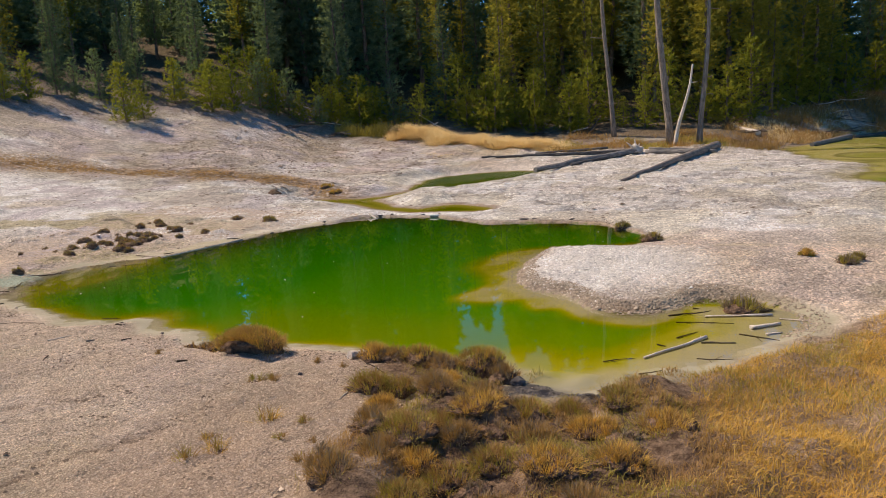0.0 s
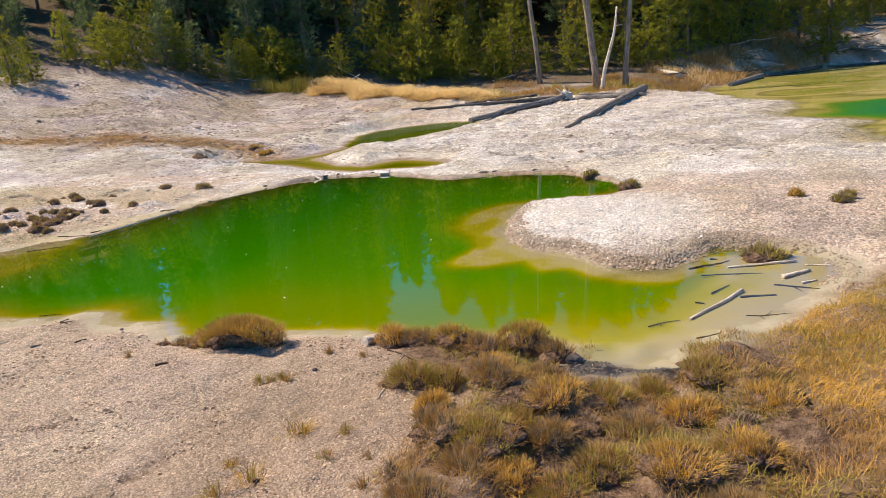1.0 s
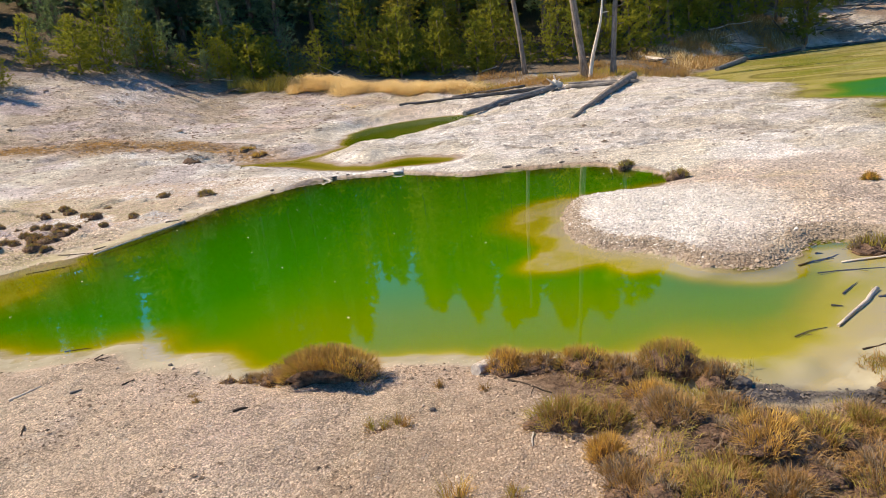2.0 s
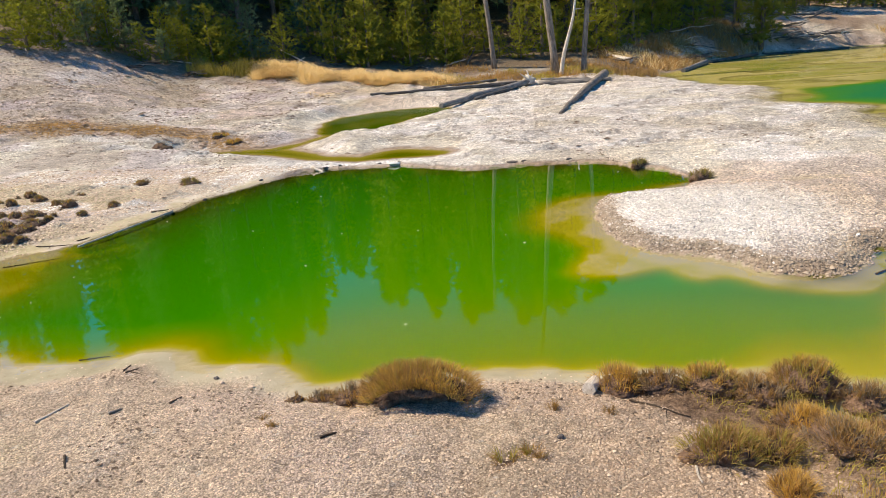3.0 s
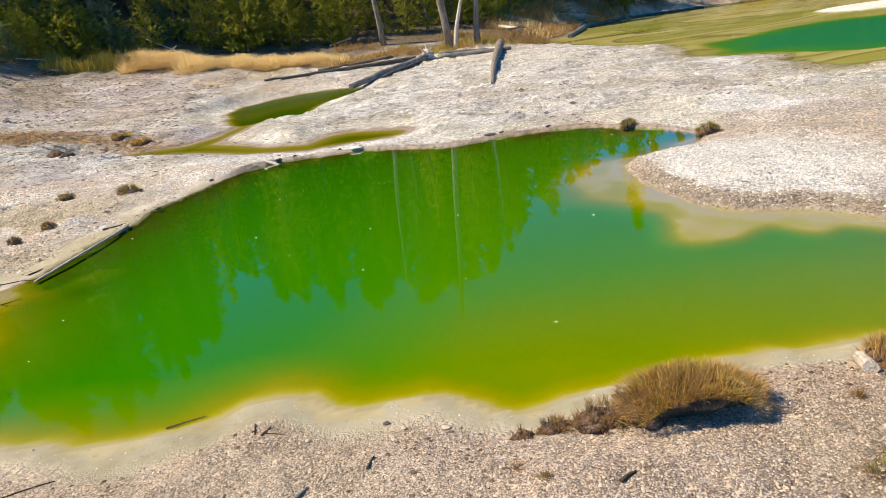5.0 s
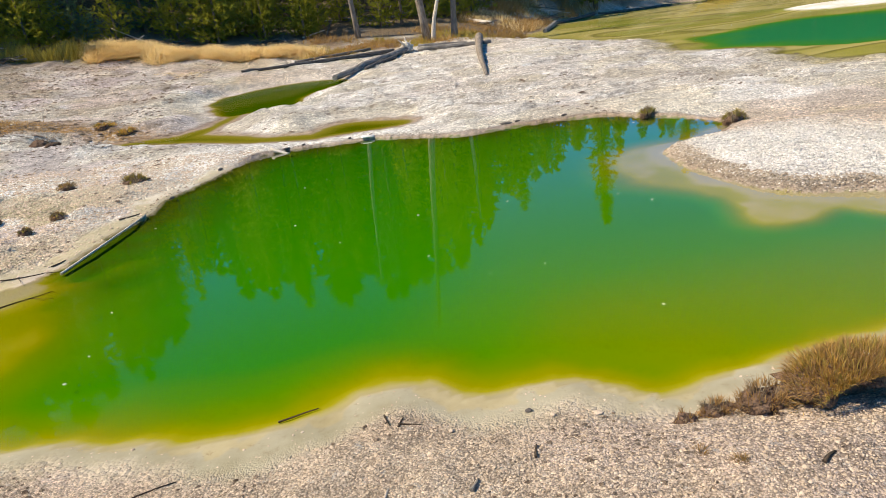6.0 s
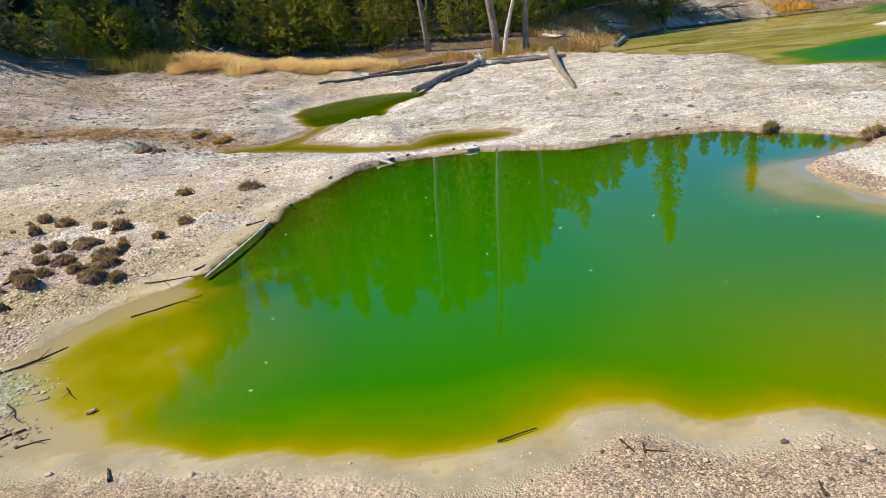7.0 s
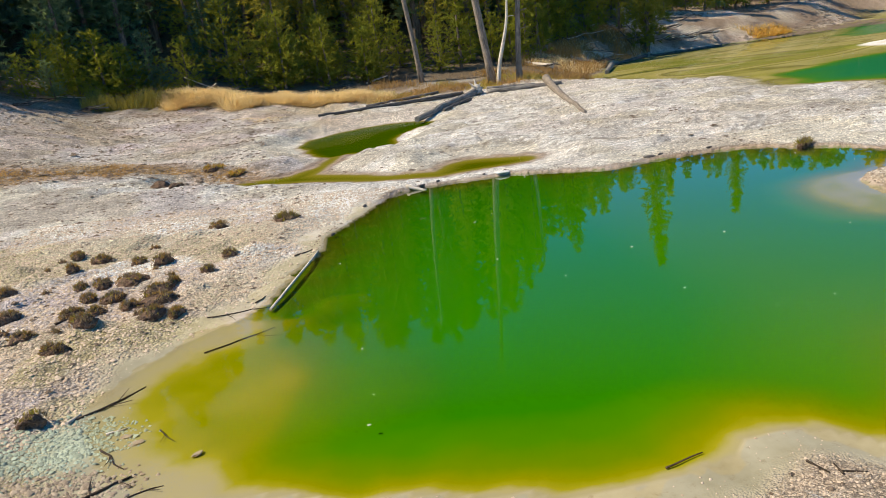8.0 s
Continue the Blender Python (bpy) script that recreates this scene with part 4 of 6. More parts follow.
# young pines along the edge
for az, rho, tall in ((-52.1, 32.6, 2.2), (-45.3, 30.8, 2.5), (-44.0, 31.6, 1.7), (-36.8, 33.0, 3.0), (-38.6, 32.6, 2.2), (-53.6, 32.7, 1.6), (-33.8, 35.0, 2.6), (-41.5, 33.9, 2.2), (-27.9, 36.9, 2.4), (-26.2, 36.2, 2.8), (-14.1, 35.3, 3.4), (-10.6, 35.8, 3.0), (-7.6, 35.7, 2.6)):
    x, y = rho * math.sin(radians(az)), 1.5 + rho * math.cos(radians(az))
    set_tree(young_pines[int(forest.integers(0, 3))], x, y, tall, 2.6, YOUNG_TREE, "young pine", "young pines along the wood")
az = -66.0
while az < 32:
    edge = np.interp(az, EDGE_AZ, EDGE_AT)
    az += forest.uniform(0.6, 1.9)
    rho = edge - forest.uniform(0.2, 2.6)
    if az < -18 and forest.uniform() < 0.55:
        continue
    x, y = rho * math.sin(radians(az)), 1.5 + rho * math.cos(radians(az))
    # left of here most young pines take the needles with painted shade
    deep = az < -18 and forest.uniform() < 0.7
    set_tree(young_pines[int(forest.integers(4, 6) if deep else forest.integers(0, 4))], x, y, forest.uniform(1.2, 4.2 if az > -18 else 2.8), 2.6, YOUNG_TREE, "young pine", "young pines along the wood")
for x, y, tall in ((-18.9, 30.2, 2.2), (-17.9, 30.9, 1.6), (-17.5, 32.4, 2.4), (-16.8, 33.2, 1.7), (-16.2, 34.6, 2.6), (-14.9, 34.6, 2.0), (-13.9, 34.9, 1.5), (-12.9, 35.6, 2.2), (-20.4, 30.4, 2.8), (-21.6, 28.6, 2.0)):
    set_tree(young_pines[int(forest.integers(0, 4))], x, y, tall, 2.6, YOUNG_TREE, "young pine", "young pines along the wood")
for source in tall_pines + young_pines:
    for o in (*source.children_recursive, source):
        bpy.data.objects.remove(o)


# ---- dead standing trees ----
def snag(x, y, tall, r0, r1, lean, label, stubs=9, seed=0, material=None):
    """A dead trunk: lean is its sideways drift (x, y) over its whole height."""
    local = np.random.default_rng(seed)
    root = empty("dead_tree", x, y, height(x, y) - 0.05)
    n = 14
    f = np.linspace(0, 1, n)
    line = np.column_stack([lean[0] * f + 0.05 * np.sin(7 * f + seed), lean[1] * f + 0.04 * np.cos(5 * f), tall * f])
    rad = np.interp(f, [0, 0.04, 1], [r0 * 1.25, r0, r1])
    v, q = tube(line, rad, 10, 0.05, seed)
    add_part("trunk", stem_grain(mesh_from("trunk", v, quads_to_tris(q), material or M_SNAG, True), line, r0, 10), root)
    for k in range(stubs):
        t = local.uniform(0.25, 0.97)
        at = np.array([np.interp(t, f, line[:, c]) for c in range(3)])
        a, ln = local.uniform(0, 6.28), local.uniform(0.15, 0.75)
        end = at + np.array([math.cos(a), math.sin(a), local.uniform(-0.3, 0.2)]) * ln
        r = 0.02 + 0.25 * np.interp(t, f, rad) * 0.3
        way = [at, (at + end) / 2 + local.normal(0, 0.02, 3), end]
        v, q = tube(way, [r, r * 0.7, r * 0.3], 5, 0, seed + k)
        add_part("branch_stub", stem_grain(mesh_from("branch_stub", v, quads_to_tris(q), material or M_SNAG, True), way, r, 5), root)
    return tagged(root, label, "dead tree", "dead standing trees")


snag(-2.27, 35.6, 11.0, 0.125, 0.07, (-0.75, 0.2), "slender grey dead trunk standing in yellow grass", 8, 1)
snag(0.62, 32.9, 13.5, 0.17, 0.09, (-1.15, 0.2), "thick grey-brown dead trunk standing in yellow grass", 10, 2)
snag(0.86, 32.6, 3.6, 0.10, 0.04, (0.75, -0.1), "broken bleached dead trunk leaning on its neighbour", 3, 3, M_PALELOG)
snag(1.95, 32.9, 7.8, 0.13, 0.045, (0.35, 0.0), "pale dead trunk with short branch stubs", 14, 4)


# ---- fallen logs, sticks ----
def log(name, a, b, r0, r1, material, label, category="log", group="", sides=12, bumps=0.035, seed=0, stubs=0, over=0.0, crook=0.0, forks=0):
    """A fallen trunk from a to b (x, y), lying on the ground; over lifts its second end."""
    local = np.random.default_rng(seed + 500)
    n = max(6, int(math.dist(a, b) / 0.35) + 3) if math.dist(a, b) > 1.2 else 7
    f = np.linspace(0, 1, n)
    bend = local.normal(0, 0.005) * math.dist(a, b)
    nx, ny = -(b[1] - a[1]), b[0] - a[0]
    ll = math.hypot(nx, ny)
    xs = a[0] + (b[0] - a[0]) * f + nx / ll * bend * np.sin(np.pi * f)
    ys = a[1] + (b[1] - a[1]) * f + ny / ll * bend * np.sin(np.pi * f)
    if crook:
        side = np.cumsum(local.normal(0, crook * ll / n, n)) * np.sin(np.pi * f)
        xs, ys = xs + nx / ll * side, ys + ny / ll * side
    rad = r0 + (r1 - r0) * f
    g = np.maximum(heights(xs, ys), -0.014)
    lie = np.polyfit(f, g, 1)
    zs = np.maximum(np.polyval(lie, f), g - 0.3 * rad) + rad * 0.8 + over * f
    x0, y0, z0 = xs[0], ys[0], zs[0] - rad[0] * 0.8
    root = empty(name, x0, y0, z0)
    line = np.column_stack([xs - x0, ys - y0, zs - z0])
    v, q = tube(line, rad, sides, bumps, seed)
    me = stem_grain(mesh_from("stem", v, quads_to_tris(q), material, True), line, max(r0, r1), sides)
    for k in range(len(q) - 2 * sides, len(q)):
        me.polygons[k].use_smooth = False
    add_part("stem", me, root)
    for k in range(forks):
        t = local.uniform(0.25, 0.75)
        at = np.array([np.interp(t, f, line[:, c]) for c in range(3)])
        turn = math.atan2(b[1] - a[1], b[0] - a[0]) + (1 if k % 2 else -1) * local.uniform(0.5, 1.4)
        reach = ll * local.uniform(0.25, 0.5)
        end = at + np.array([math.cos(turn) * reach, math.sin(turn) * reach, local.uniform(0.0, 0.12) * reach])
        way = [at, (at + end) / 2 + local.normal(0, 0.05, 3) * [reach, reach, 0.2 * reach], end]
        r = 0.7 * np.interp(t, f, rad)
        v, q = tube(way, [r, r * 0.7, r * 0.35], 5, 0.05, seed + k)
        add_part("side_branch", stem_grain(mesh_from("side_branch", v, quads_to_tris(q), material, True), way, r, 5), root)
    for k in range(stubs):
        t = local.uniform(0.1, 0.95)
        at = np.array([np.interp(t, f, line[:, c]) for c in range(3)])
        end = at + np.array([*local.normal(0, 0.5, 2), local.uniform(0.1, 0.7)]) * local.uniform(1.2, 3.2) * rad[0]
        r = 0.22 * np.interp(t, f, rad)
        v, q = tube([at, (at + end) / 2, end], [r * 1.4, r, r * 0.4], 5, 0, k)
        add_part("branch_stub", stem_grain(mesh_from("branch_stub", v, quads_to_tris(q), material, True), [at, (at + end) / 2, end], r, 5), root)
    return tagged(root, label, category, group)


FAR_LOGS = "fallen logs beyond the pool"
log("fallen_log", (-3.66, 24.2), (-0.6, 30.2), 0.09, 0.13, M_LOG, "thick grey fallen log lying beside the small puddle", group=FAR_LOGS, seed=1, stubs=5)
log("fallen_log", (-6.9, 27.9), (-1.1, 30.7), 0.05, 0.09, M_DARKLOG, "long dark fallen trunk lying on pale ground", group=FAR_LOGS, seed=2, stubs=4)
log("fallen_log", (-5.1, 30.3), (-2.0, 31.5), 0.045, 0.07, M_DARKLOG, "dark fallen trunk at the edge of golden grass", group=FAR_LOGS, seed=3, stubs=3)
log("fallen_log", (-0.2, 29.9), (2.6, 29.0), 0.11, 0.08, M_LOG, "short grey log beside an upturned root", group=FAR_LOGS, seed=4, stubs=4)
log("fallen_log", (-0.1, 30.5), (1.9, 30.4), 0.09, 0.07, M_LOG, "broken grey log beside an upturned root", group=FAR_LOGS, seed=41, stubs=3)
log("fallen_log", (0.02, 18.94), (2.62, 31.2), 0.045, 0.18, M_SNAG, "long bleached fallen trunk tapering towards the pool", group=FAR_LOGS, seed=5, stubs=6)
log("fallen_log", (-2.6, 25.6), (-1.4, 27.2), 0.05, 0.07, M_DARKLOG, "thin dark branch lying on pale ground", group=FAR_LOGS, seed=6)
log("fallen_log", (6.7, 34.9), (9.2, 40.6), 0.10, 0.15, M_LOG, "thick grey fallen trunk along the bank of the emerald spring", group=FAR_LOGS, seed=7, stubs=5)
log("fallen_log", (9.5, 41.2), (13.4, 45.3), 0.08, 0.11, M_DARKLOG, "dark fallen trunk along the bank of the emerald spring", group=FAR_LOGS, seed=8, stubs=2)
log("fallen_log", (13.8, 45.6), (19.0, 46.1), 0.06, 0.08, M_DARKLOG, "thin dark trunk along the far bank of the emerald spring", group=FAR_LOGS, seed=81, stubs=2)
log("fallen_log", (3.6, 38.2), (4.6, 36.8), 0.09, 0.14, M_PALELOG, "short bleached log in dry grass", group=FAR_LOGS, seed=9, stubs=1)

ARM = "bleached logs in the shallow arm"
for k, (a, b, r0, r1, mat, text) in enumerate((
        ((1.66, 5.67), (2.13, 6.29), 0.014, 0.021, M_PALELOG, "bleached split log lying in shallow yellow water"),
        ((2.09, 6.15), (2.36, 6.19), 0.013, 0.008, M_DARKLOG, "dark wet stick touching a bleached log"),
        ((2.12, 6.92), (2.71, 7.06), 0.010, 0.016, M_PALELOG, "long bleached pole lying in shallow water"),
        ((2.50, 6.60), (2.75, 6.79), 0.024, 0.017, M_PALELOG, "short bleached block of wood on wet mud"),
        ((2.45, 7.39), (2.63, 7.22), 0.018, 0.012, M_PALELOG, "bleached branch beside a brown tuft"),
        ((2.76, 6.95), (2.99, 6.92), 0.010, 0.007, M_PALELOG, "thin bleached branch on wet mud"),
        ((2.61, 6.46), (2.74, 6.54), 0.014, 0.010, M_PALELOG, "small bleached chip of wood on mud"),
        ((2.30, 7.24), (2.39, 7.26), 0.014, 0.010, M_PALELOG, "small bleached chip of wood beside a brown tuft"))):
    log("driftwood", a, b, 0.8 * r0, 0.8 * r1, mat, text, "log", ARM, 8, 0.18, 11 + k, 1 if k in (0, 2) else 0, crook=0.05)
TWIGS = "dark twigs in the shallows"
for k, (a, b, r, forks) in enumerate((
        ((1.79, 6.89), (2.17, 7.14), 0.010, 1), ((1.87, 6.70), (2.37, 6.76), 0.006, 1), ((1.89, 6.24), (2.06, 6.45), 0.007, 0), ((1.74, 6.03), (1.81, 6.01), 0.008, 0),
        ((1.36, 5.53), (1.59, 5.66), 0.006, 1), ((1.66, 5.29), (1.82, 5.31), 0.006, 0), ((2.06, 5.74), (2.36, 5.74), 0.005, 3), ((2.40, 6.44), (2.70, 6.30), 0.008, 1),
        ((2.01, 7.19), (2.07, 7.19), 0.010, 0), ((2.05, 7.42), (2.12, 7.50), 0.008, 0))):
    log("twig", a, b, r, 0.4 * r, M_STICK, "thin dark twig lying in shallow yellow water", "twig", TWIGS, 5, 0.1, 30 + k, crook=0.12, forks=forks)

LEFT = "sticks on the left shore"
log("shore_log", (-6.47, 8.85), (-6.13, 10.56), 0.016, 0.011, M_PALELOG, "grey weathered pole lying along the water's edge", "log", LEFT, 8, 0.1, 51, 2, crook=0.03)
for k, (a, b, r, mat, text, forks) in enumerate((
        ((-6.38, 10.42), (-6.2, 10.62), 0.010, M_STICK, "dark stick behind the grey pole", 0),
        ((-7.02, 8.84), (-6.46, 8.94), 0.007, M_STICK, "thin stick on yellow mud", 1),
        ((-6.9, 8.12), (-6.39, 8.42), 0.006, M_STICK, "long thin twig standing out of the shallows", 1),
        ((-6.63, 9.07), (-6.56, 9.22), 0.010, M_STICK, "short dark piece of wood on mud", 0),
        ((-7.56, 7.30), (-7.22, 7.68), 0.009, M_STICK, "forked dark branch reaching into the shallows", 2),
        ((-7.27, 7.04), (-7.15, 7.10), 0.011, M_PALELOG, "pale flat piece of wood on wet mud", 0),
        ((-6.93, 6.99), (-6.80, 6.82), 0.005, M_STICK, "thin twig in the shallows", 1),
        ((-7.24, 6.86), (-7.02, 6.60), 0.008, M_STICK, "crooked dark branch on the shore", 1),
        ((-7.18, 6.30), (-6.93, 6.52), 0.012, M_STICK, "dark branched driftwood on the shore", 2),
        ((-6.9, 6.29), (-6.74, 6.36), 0.006, M_STICK, "thin dark twig on the shore", 1),
        ((-7.58, 7.24), (-7.55, 7.38), 0.015, M_PALELOG, "short bleached stub of wood on pebbles", 0),
        ((-8.4, 9.1), (-8.33, 9.2), 0.012, M_STICK, "dark chip of wood on the crumbly bank", 0),
        ((-6.19, 5.8), (-6.25, 5.93), 0.010, M_STICK, "short dark peg of wood in pebbles", 0))):
    log("stick", a, b, r, r * 0.45, mat, text, "stick", LEFT, 6, 0.12, 52 + k, crook=0.16, forks=forks)

NEAR = "sticks on the near gravel"
for k, (a, b, r, mat, text) in enumerate((
        ((-3.81, 4.66), (-3.75, 4.88), 0.012, M_PALELOG, "bleached weathered stick on pale gravel"),
        ((-3.42, 4.77), (-3.38, 4.83), 0.014, M_LOG, "short grey chunk of wood on gravel"),
        ((-3.11, 4.90), (-3.08, 4.99), 0.011, M_STICK, "dark short twig on gravel"),
        ((-3.66, 5.33), (-3.63, 5.43), 0.009, M_STICK, "dark short twig on wet mud"),
        ((-2.06, 4.51), (-1.98, 4.55), 0.014, M_STICK, "dark chip of wood on gravel"),
        ((-0.43, 4.86), (-0.16, 4.66), 0.009, M_STICK, "thin forked stick beside brown grass"),
        ((-0.24, 4.23), (-0.24, 4.12), 0.009, M_PALELOG, "pale thin twig on gravel"),
        ((-3.72, 5.48), (-3.70, 5.36), 0.008, M_STICK, "dark twig on the wet shore"),
        ((-3.66, 5.36), (-3.55, 5.33), 0.006, M_STICK, "thin dark twig on the wet shore"),
        ((-4.27, 5.69), (-4.06, 5.75), 0.008, M_STICK, "olive twig lying at the water's edge"),
        ((-5.1, 5.05), (-4.7, 5.3), 0.007, M_STICK, "long thin twig on pale mud"),
        ((-3.4, 4.35), (-3.32, 4.24), 0.010, M_STICK, "dark twig on pale gravel"))):
    log("stick", a, b, 0.72 * r, r * 0.4, mat, text, "stick", NEAR, 6, 0.1, 70 + k, 1 if k in (0, 5) else 0, crook=0.1, forks=1 if k in (5, 7, 10) else 0)

# deadfall at the wood's edge
fall = np.random.default_rng(19)
for k in range(64):
    slope = k >= 30
    az = fall.uniform(9, 21) if slope else fall.uniform(-44, 12)
    rho = float(np.interp(az, EDGE_AZ, EDGE_AT)) - (fall.uniform(0.2, 8.0) if slope else fall.uniform(-0.5, 3.0))
    x, y = rho * math.sin(radians(az)), 1.5 + rho * math.cos(radians(az))
    a, ln = fall.uniform(0, 3.14), fall.uniform(0.9, 3.4)
    r = fall.uniform(0.02, 0.055)
    log("deadfall_branch", (x, y), (x + ln * math.cos(a), y + 0.6 * ln * math.sin(a)), r, r * 0.5, (M_PALELOG, M_LOG, M_DARKLOG)[k % 3],
        ("bleached", "grey", "dark")[k % 3] + (" dead branch on the bare slope below the wood" if slope else " dead branch lying at the wood's edge"), "branch",
        "deadfall at the wood's edge", 6, 0.1, 200 + k, 2, over=fall.uniform(0, 0.6))


def brush_pile(x, y, w, label, seed):
    """A heap of dead twigs."""
    local = np.random.default_rng(seed)
    root = empty("brush_pile", x, y, height(x, y) - 0.03)
    for k in range(26):
        a, tilt = local.uniform(0, 6.28), local.uniform(0.02, 0.24)
        c0 = np.array([*local.normal(0, w * 0.22, 2), local.uniform(0.0, 0.12)])
        d = np.array([math.cos(a), math.sin(a), tilt]) * local.uniform(0.4, 1.0) * w * 0.5
        way = [c0 - d * [0.5, 0.5, 0], c0 + d * 0.3 + local.normal(0, 0.04, 3), c0 + d]
        r = local.uniform(0.006, 0.015) * w
        v, q = tube(way, [r, r * 0.8, r * 0.4], 5, 0.05, seed + k)
        add_part("dead_twig", stem_grain(mesh_from("dead_twig", v, quads_to_tris(q), ((M_LOG, M_PALELOG, M_DARKLOG) if w > 3 else (M_DARKLOG, M_STICK, M_LOG))[k % 3], True), way, r, 5), root)
    return tagged(root, label, "brush pile", "brush piles before the wood")


brush_pile(-17.6, 29.6, 2.0, "low heap of dark dead twigs on grey ground", 301)
brush_pile(-16.0, 31.0, 1.6, "low heap of dark dead twigs before young pines", 302)
brush_pile(-19.6, 31.0, 1.8, "low heap of dark dead twigs before young pines", 303)
brush_pile(4.2, 37.2, 1.8, "tangle of dead branches under the trees", 304)
brush_pile(-6.4, 36.2, 1.6, "tangle of dead branches behind the pale grass", 305)
brush_pile(8.6, 41.6, 2.4, "tangle of bleached branches below the wood", 306)
for k, (x, y) in enumerate(((14.2, 47.6), (15.4, 47.5), (16.8, 47.8), (15.6, 48.4), (18.6, 48.4), (13.2, 47.4))):
    brush_pile(x, y, 3.2, "wide tangle of grey dead branches on the bare slope", 310 + 40 * k)


# ---- grass ----
def blade_mesh(name, x, y, z, length, width, lean, material, local, curl=0.5):
    """Grass blades that bend over: base at x, y, z; lean is an (n, 2) sideways drift as a share of length."""
    n = len(x)
    base = np.column_stack([x, y, z])
    up = np.column_stack([lean, np.sqrt(np.maximum(1 - (lean**2).sum(1), 0.08))])
    mid = base + up * (length * 0.55)[:, None]
    bent = up.copy()
    bent[:, :2] *= 1 + 1.6 * curl
    bent[:, 2] *= 1 - 0.6 * curl
    bent /= np.linalg.norm(bent, axis=1)[:, None]
    tip = mid + bent * (length * 0.5)[:, None]
    a = local.uniform(0, np.pi, n)
    side = np.column_stack([np.cos(a), np.sin(a), np.zeros(n)]) * (width * 0.5)[:, None]
    v = np.stack([base - side, base + side, mid + side * 0.8, mid - side * 0.8, tip], 1).reshape(-1, 3)
    i = np.arange(n)[:, None] * 5
    f = np.concatenate([i + [[0, 1, 2]], i + [[0, 2, 3]], i + [[3, 2, 4]]])
    return mesh_from(name, v, f, material)


def swept(x, y, local, amount, scale=0.8, seed=0):
    """Lean that follows clumps, plus disorder."""
    a = fractal(x, y, scale, 3, seed) * 12.0
    return np.column_stack([np.cos(a), np.sin(a)]) * amount * 0.6 + local.normal(0, amount * 0.6, (len(x), 2))


def meadow(name, label, keep, box, count, length, width, amount, material, seed, category="grass", clump=3.0, thresh=0.42, hard=0.12, curl=0.5):
    """A stretch of grass: points in a box kept by a mask and by clumps."""
    local = np.random.default_rng(seed)
    x, y = local.uniform(box[0], box[2], count), local.uniform(box[1], box[3], count)
    c = fractal(x, y, clump, 3, seed)
    ok = (local.uniform(size=count) < keep(x, y)) & (local.uniform(size=count) < smooth(thresh - hard, thresh + hard, c))
    ok &= heights(x, y) > 0.035
    x, y, c = x[ok], y[ok], c[ok]
    ln = local.uniform(*length, len(x)) * (0.55 + 0.9 * smooth(thresh - hard, thresh + 2 * hard, c))
    me = blade_mesh(name, x, y, heights(x, y) - 0.01, ln, local.uniform(*width, len(x)), swept(x, y, local, amount, 1.2, seed), material, local, curl)
    return tagged(new(name, me), label, category, kind="stuff")


def hummock_zone(x, y):
    return soil_zone(x, y) * (1 - 0.6 * golden_zone(x, y)) * smooth(-0.15, 0.1, x) * (1 - wet_black(x, y))


meadow("golden_grass", "dense golden dry grass beside the pool's arm", golden_zone, (0.9, 2.0, 7.0, 9.5), 100000, (0.035, 0.095), (0.0025, 0.005), 0.75, M_GOLD, 1, clump=2.4, thresh=0.38, curl=1.2)
meadow("golden_grass", "dense golden dry grass on the near bank", golden_zone, (1.4, 2.2, 4.6, 6.4), 60000, (0.035, 0.09), (0.0025, 0.005), 0.75, M_GOLD, 21, clump=2.0, thresh=0.36, curl=1.2)
meadow("olive_grass", "olive green grass among the golden grass", golden_zone, (0.9, 2.0, 6.0, 8.0), 52000, (0.04, 0.10), (0.0025, 0.005), 0.7, M_OLIVE, 2, clump=1.8, thresh=0.50, curl=1.1)
meadow("brown_grass", "short brown and olive grass on dark hummocky soil", hummock_zone, (-0.3, 2.0, 2.4, 5.4), 62000, (0.035, 0.08), (0.0025, 0.005), 0.6, M_TUFT, 3, clump=3.6, thresh=0.48, curl=1.0)
meadow("olive_grass", "olive green grass on dark hummocky soil", hummock_zone, (-0.3, 2.0, 2.4, 5.4), 34000, (0.035, 0.08), (0.0025, 0.005), 0.6, M_OLIVE, 4, clump=3.0, thresh=0.55, curl=0.9)


def plume_line(x, y, a, b, half):
    ex, ey = b[0] - a[0], b[1] - a[1]
    t = ((x - a[0]) * ex + (y - a[1]) * ey) / (ex * ex + ey * ey)
    d = np.abs((x - a[0]) * ey - (y - a[1]) * ex) / math.hypot(ex, ey)
    return smooth(half, half * 0.4, d + 0.5 * half * (fractal(x, y, 0.8, 2, 7) - 0.5)) * smooth(-0.03, 0.05, t) * smooth(1.03, 0.95, t)


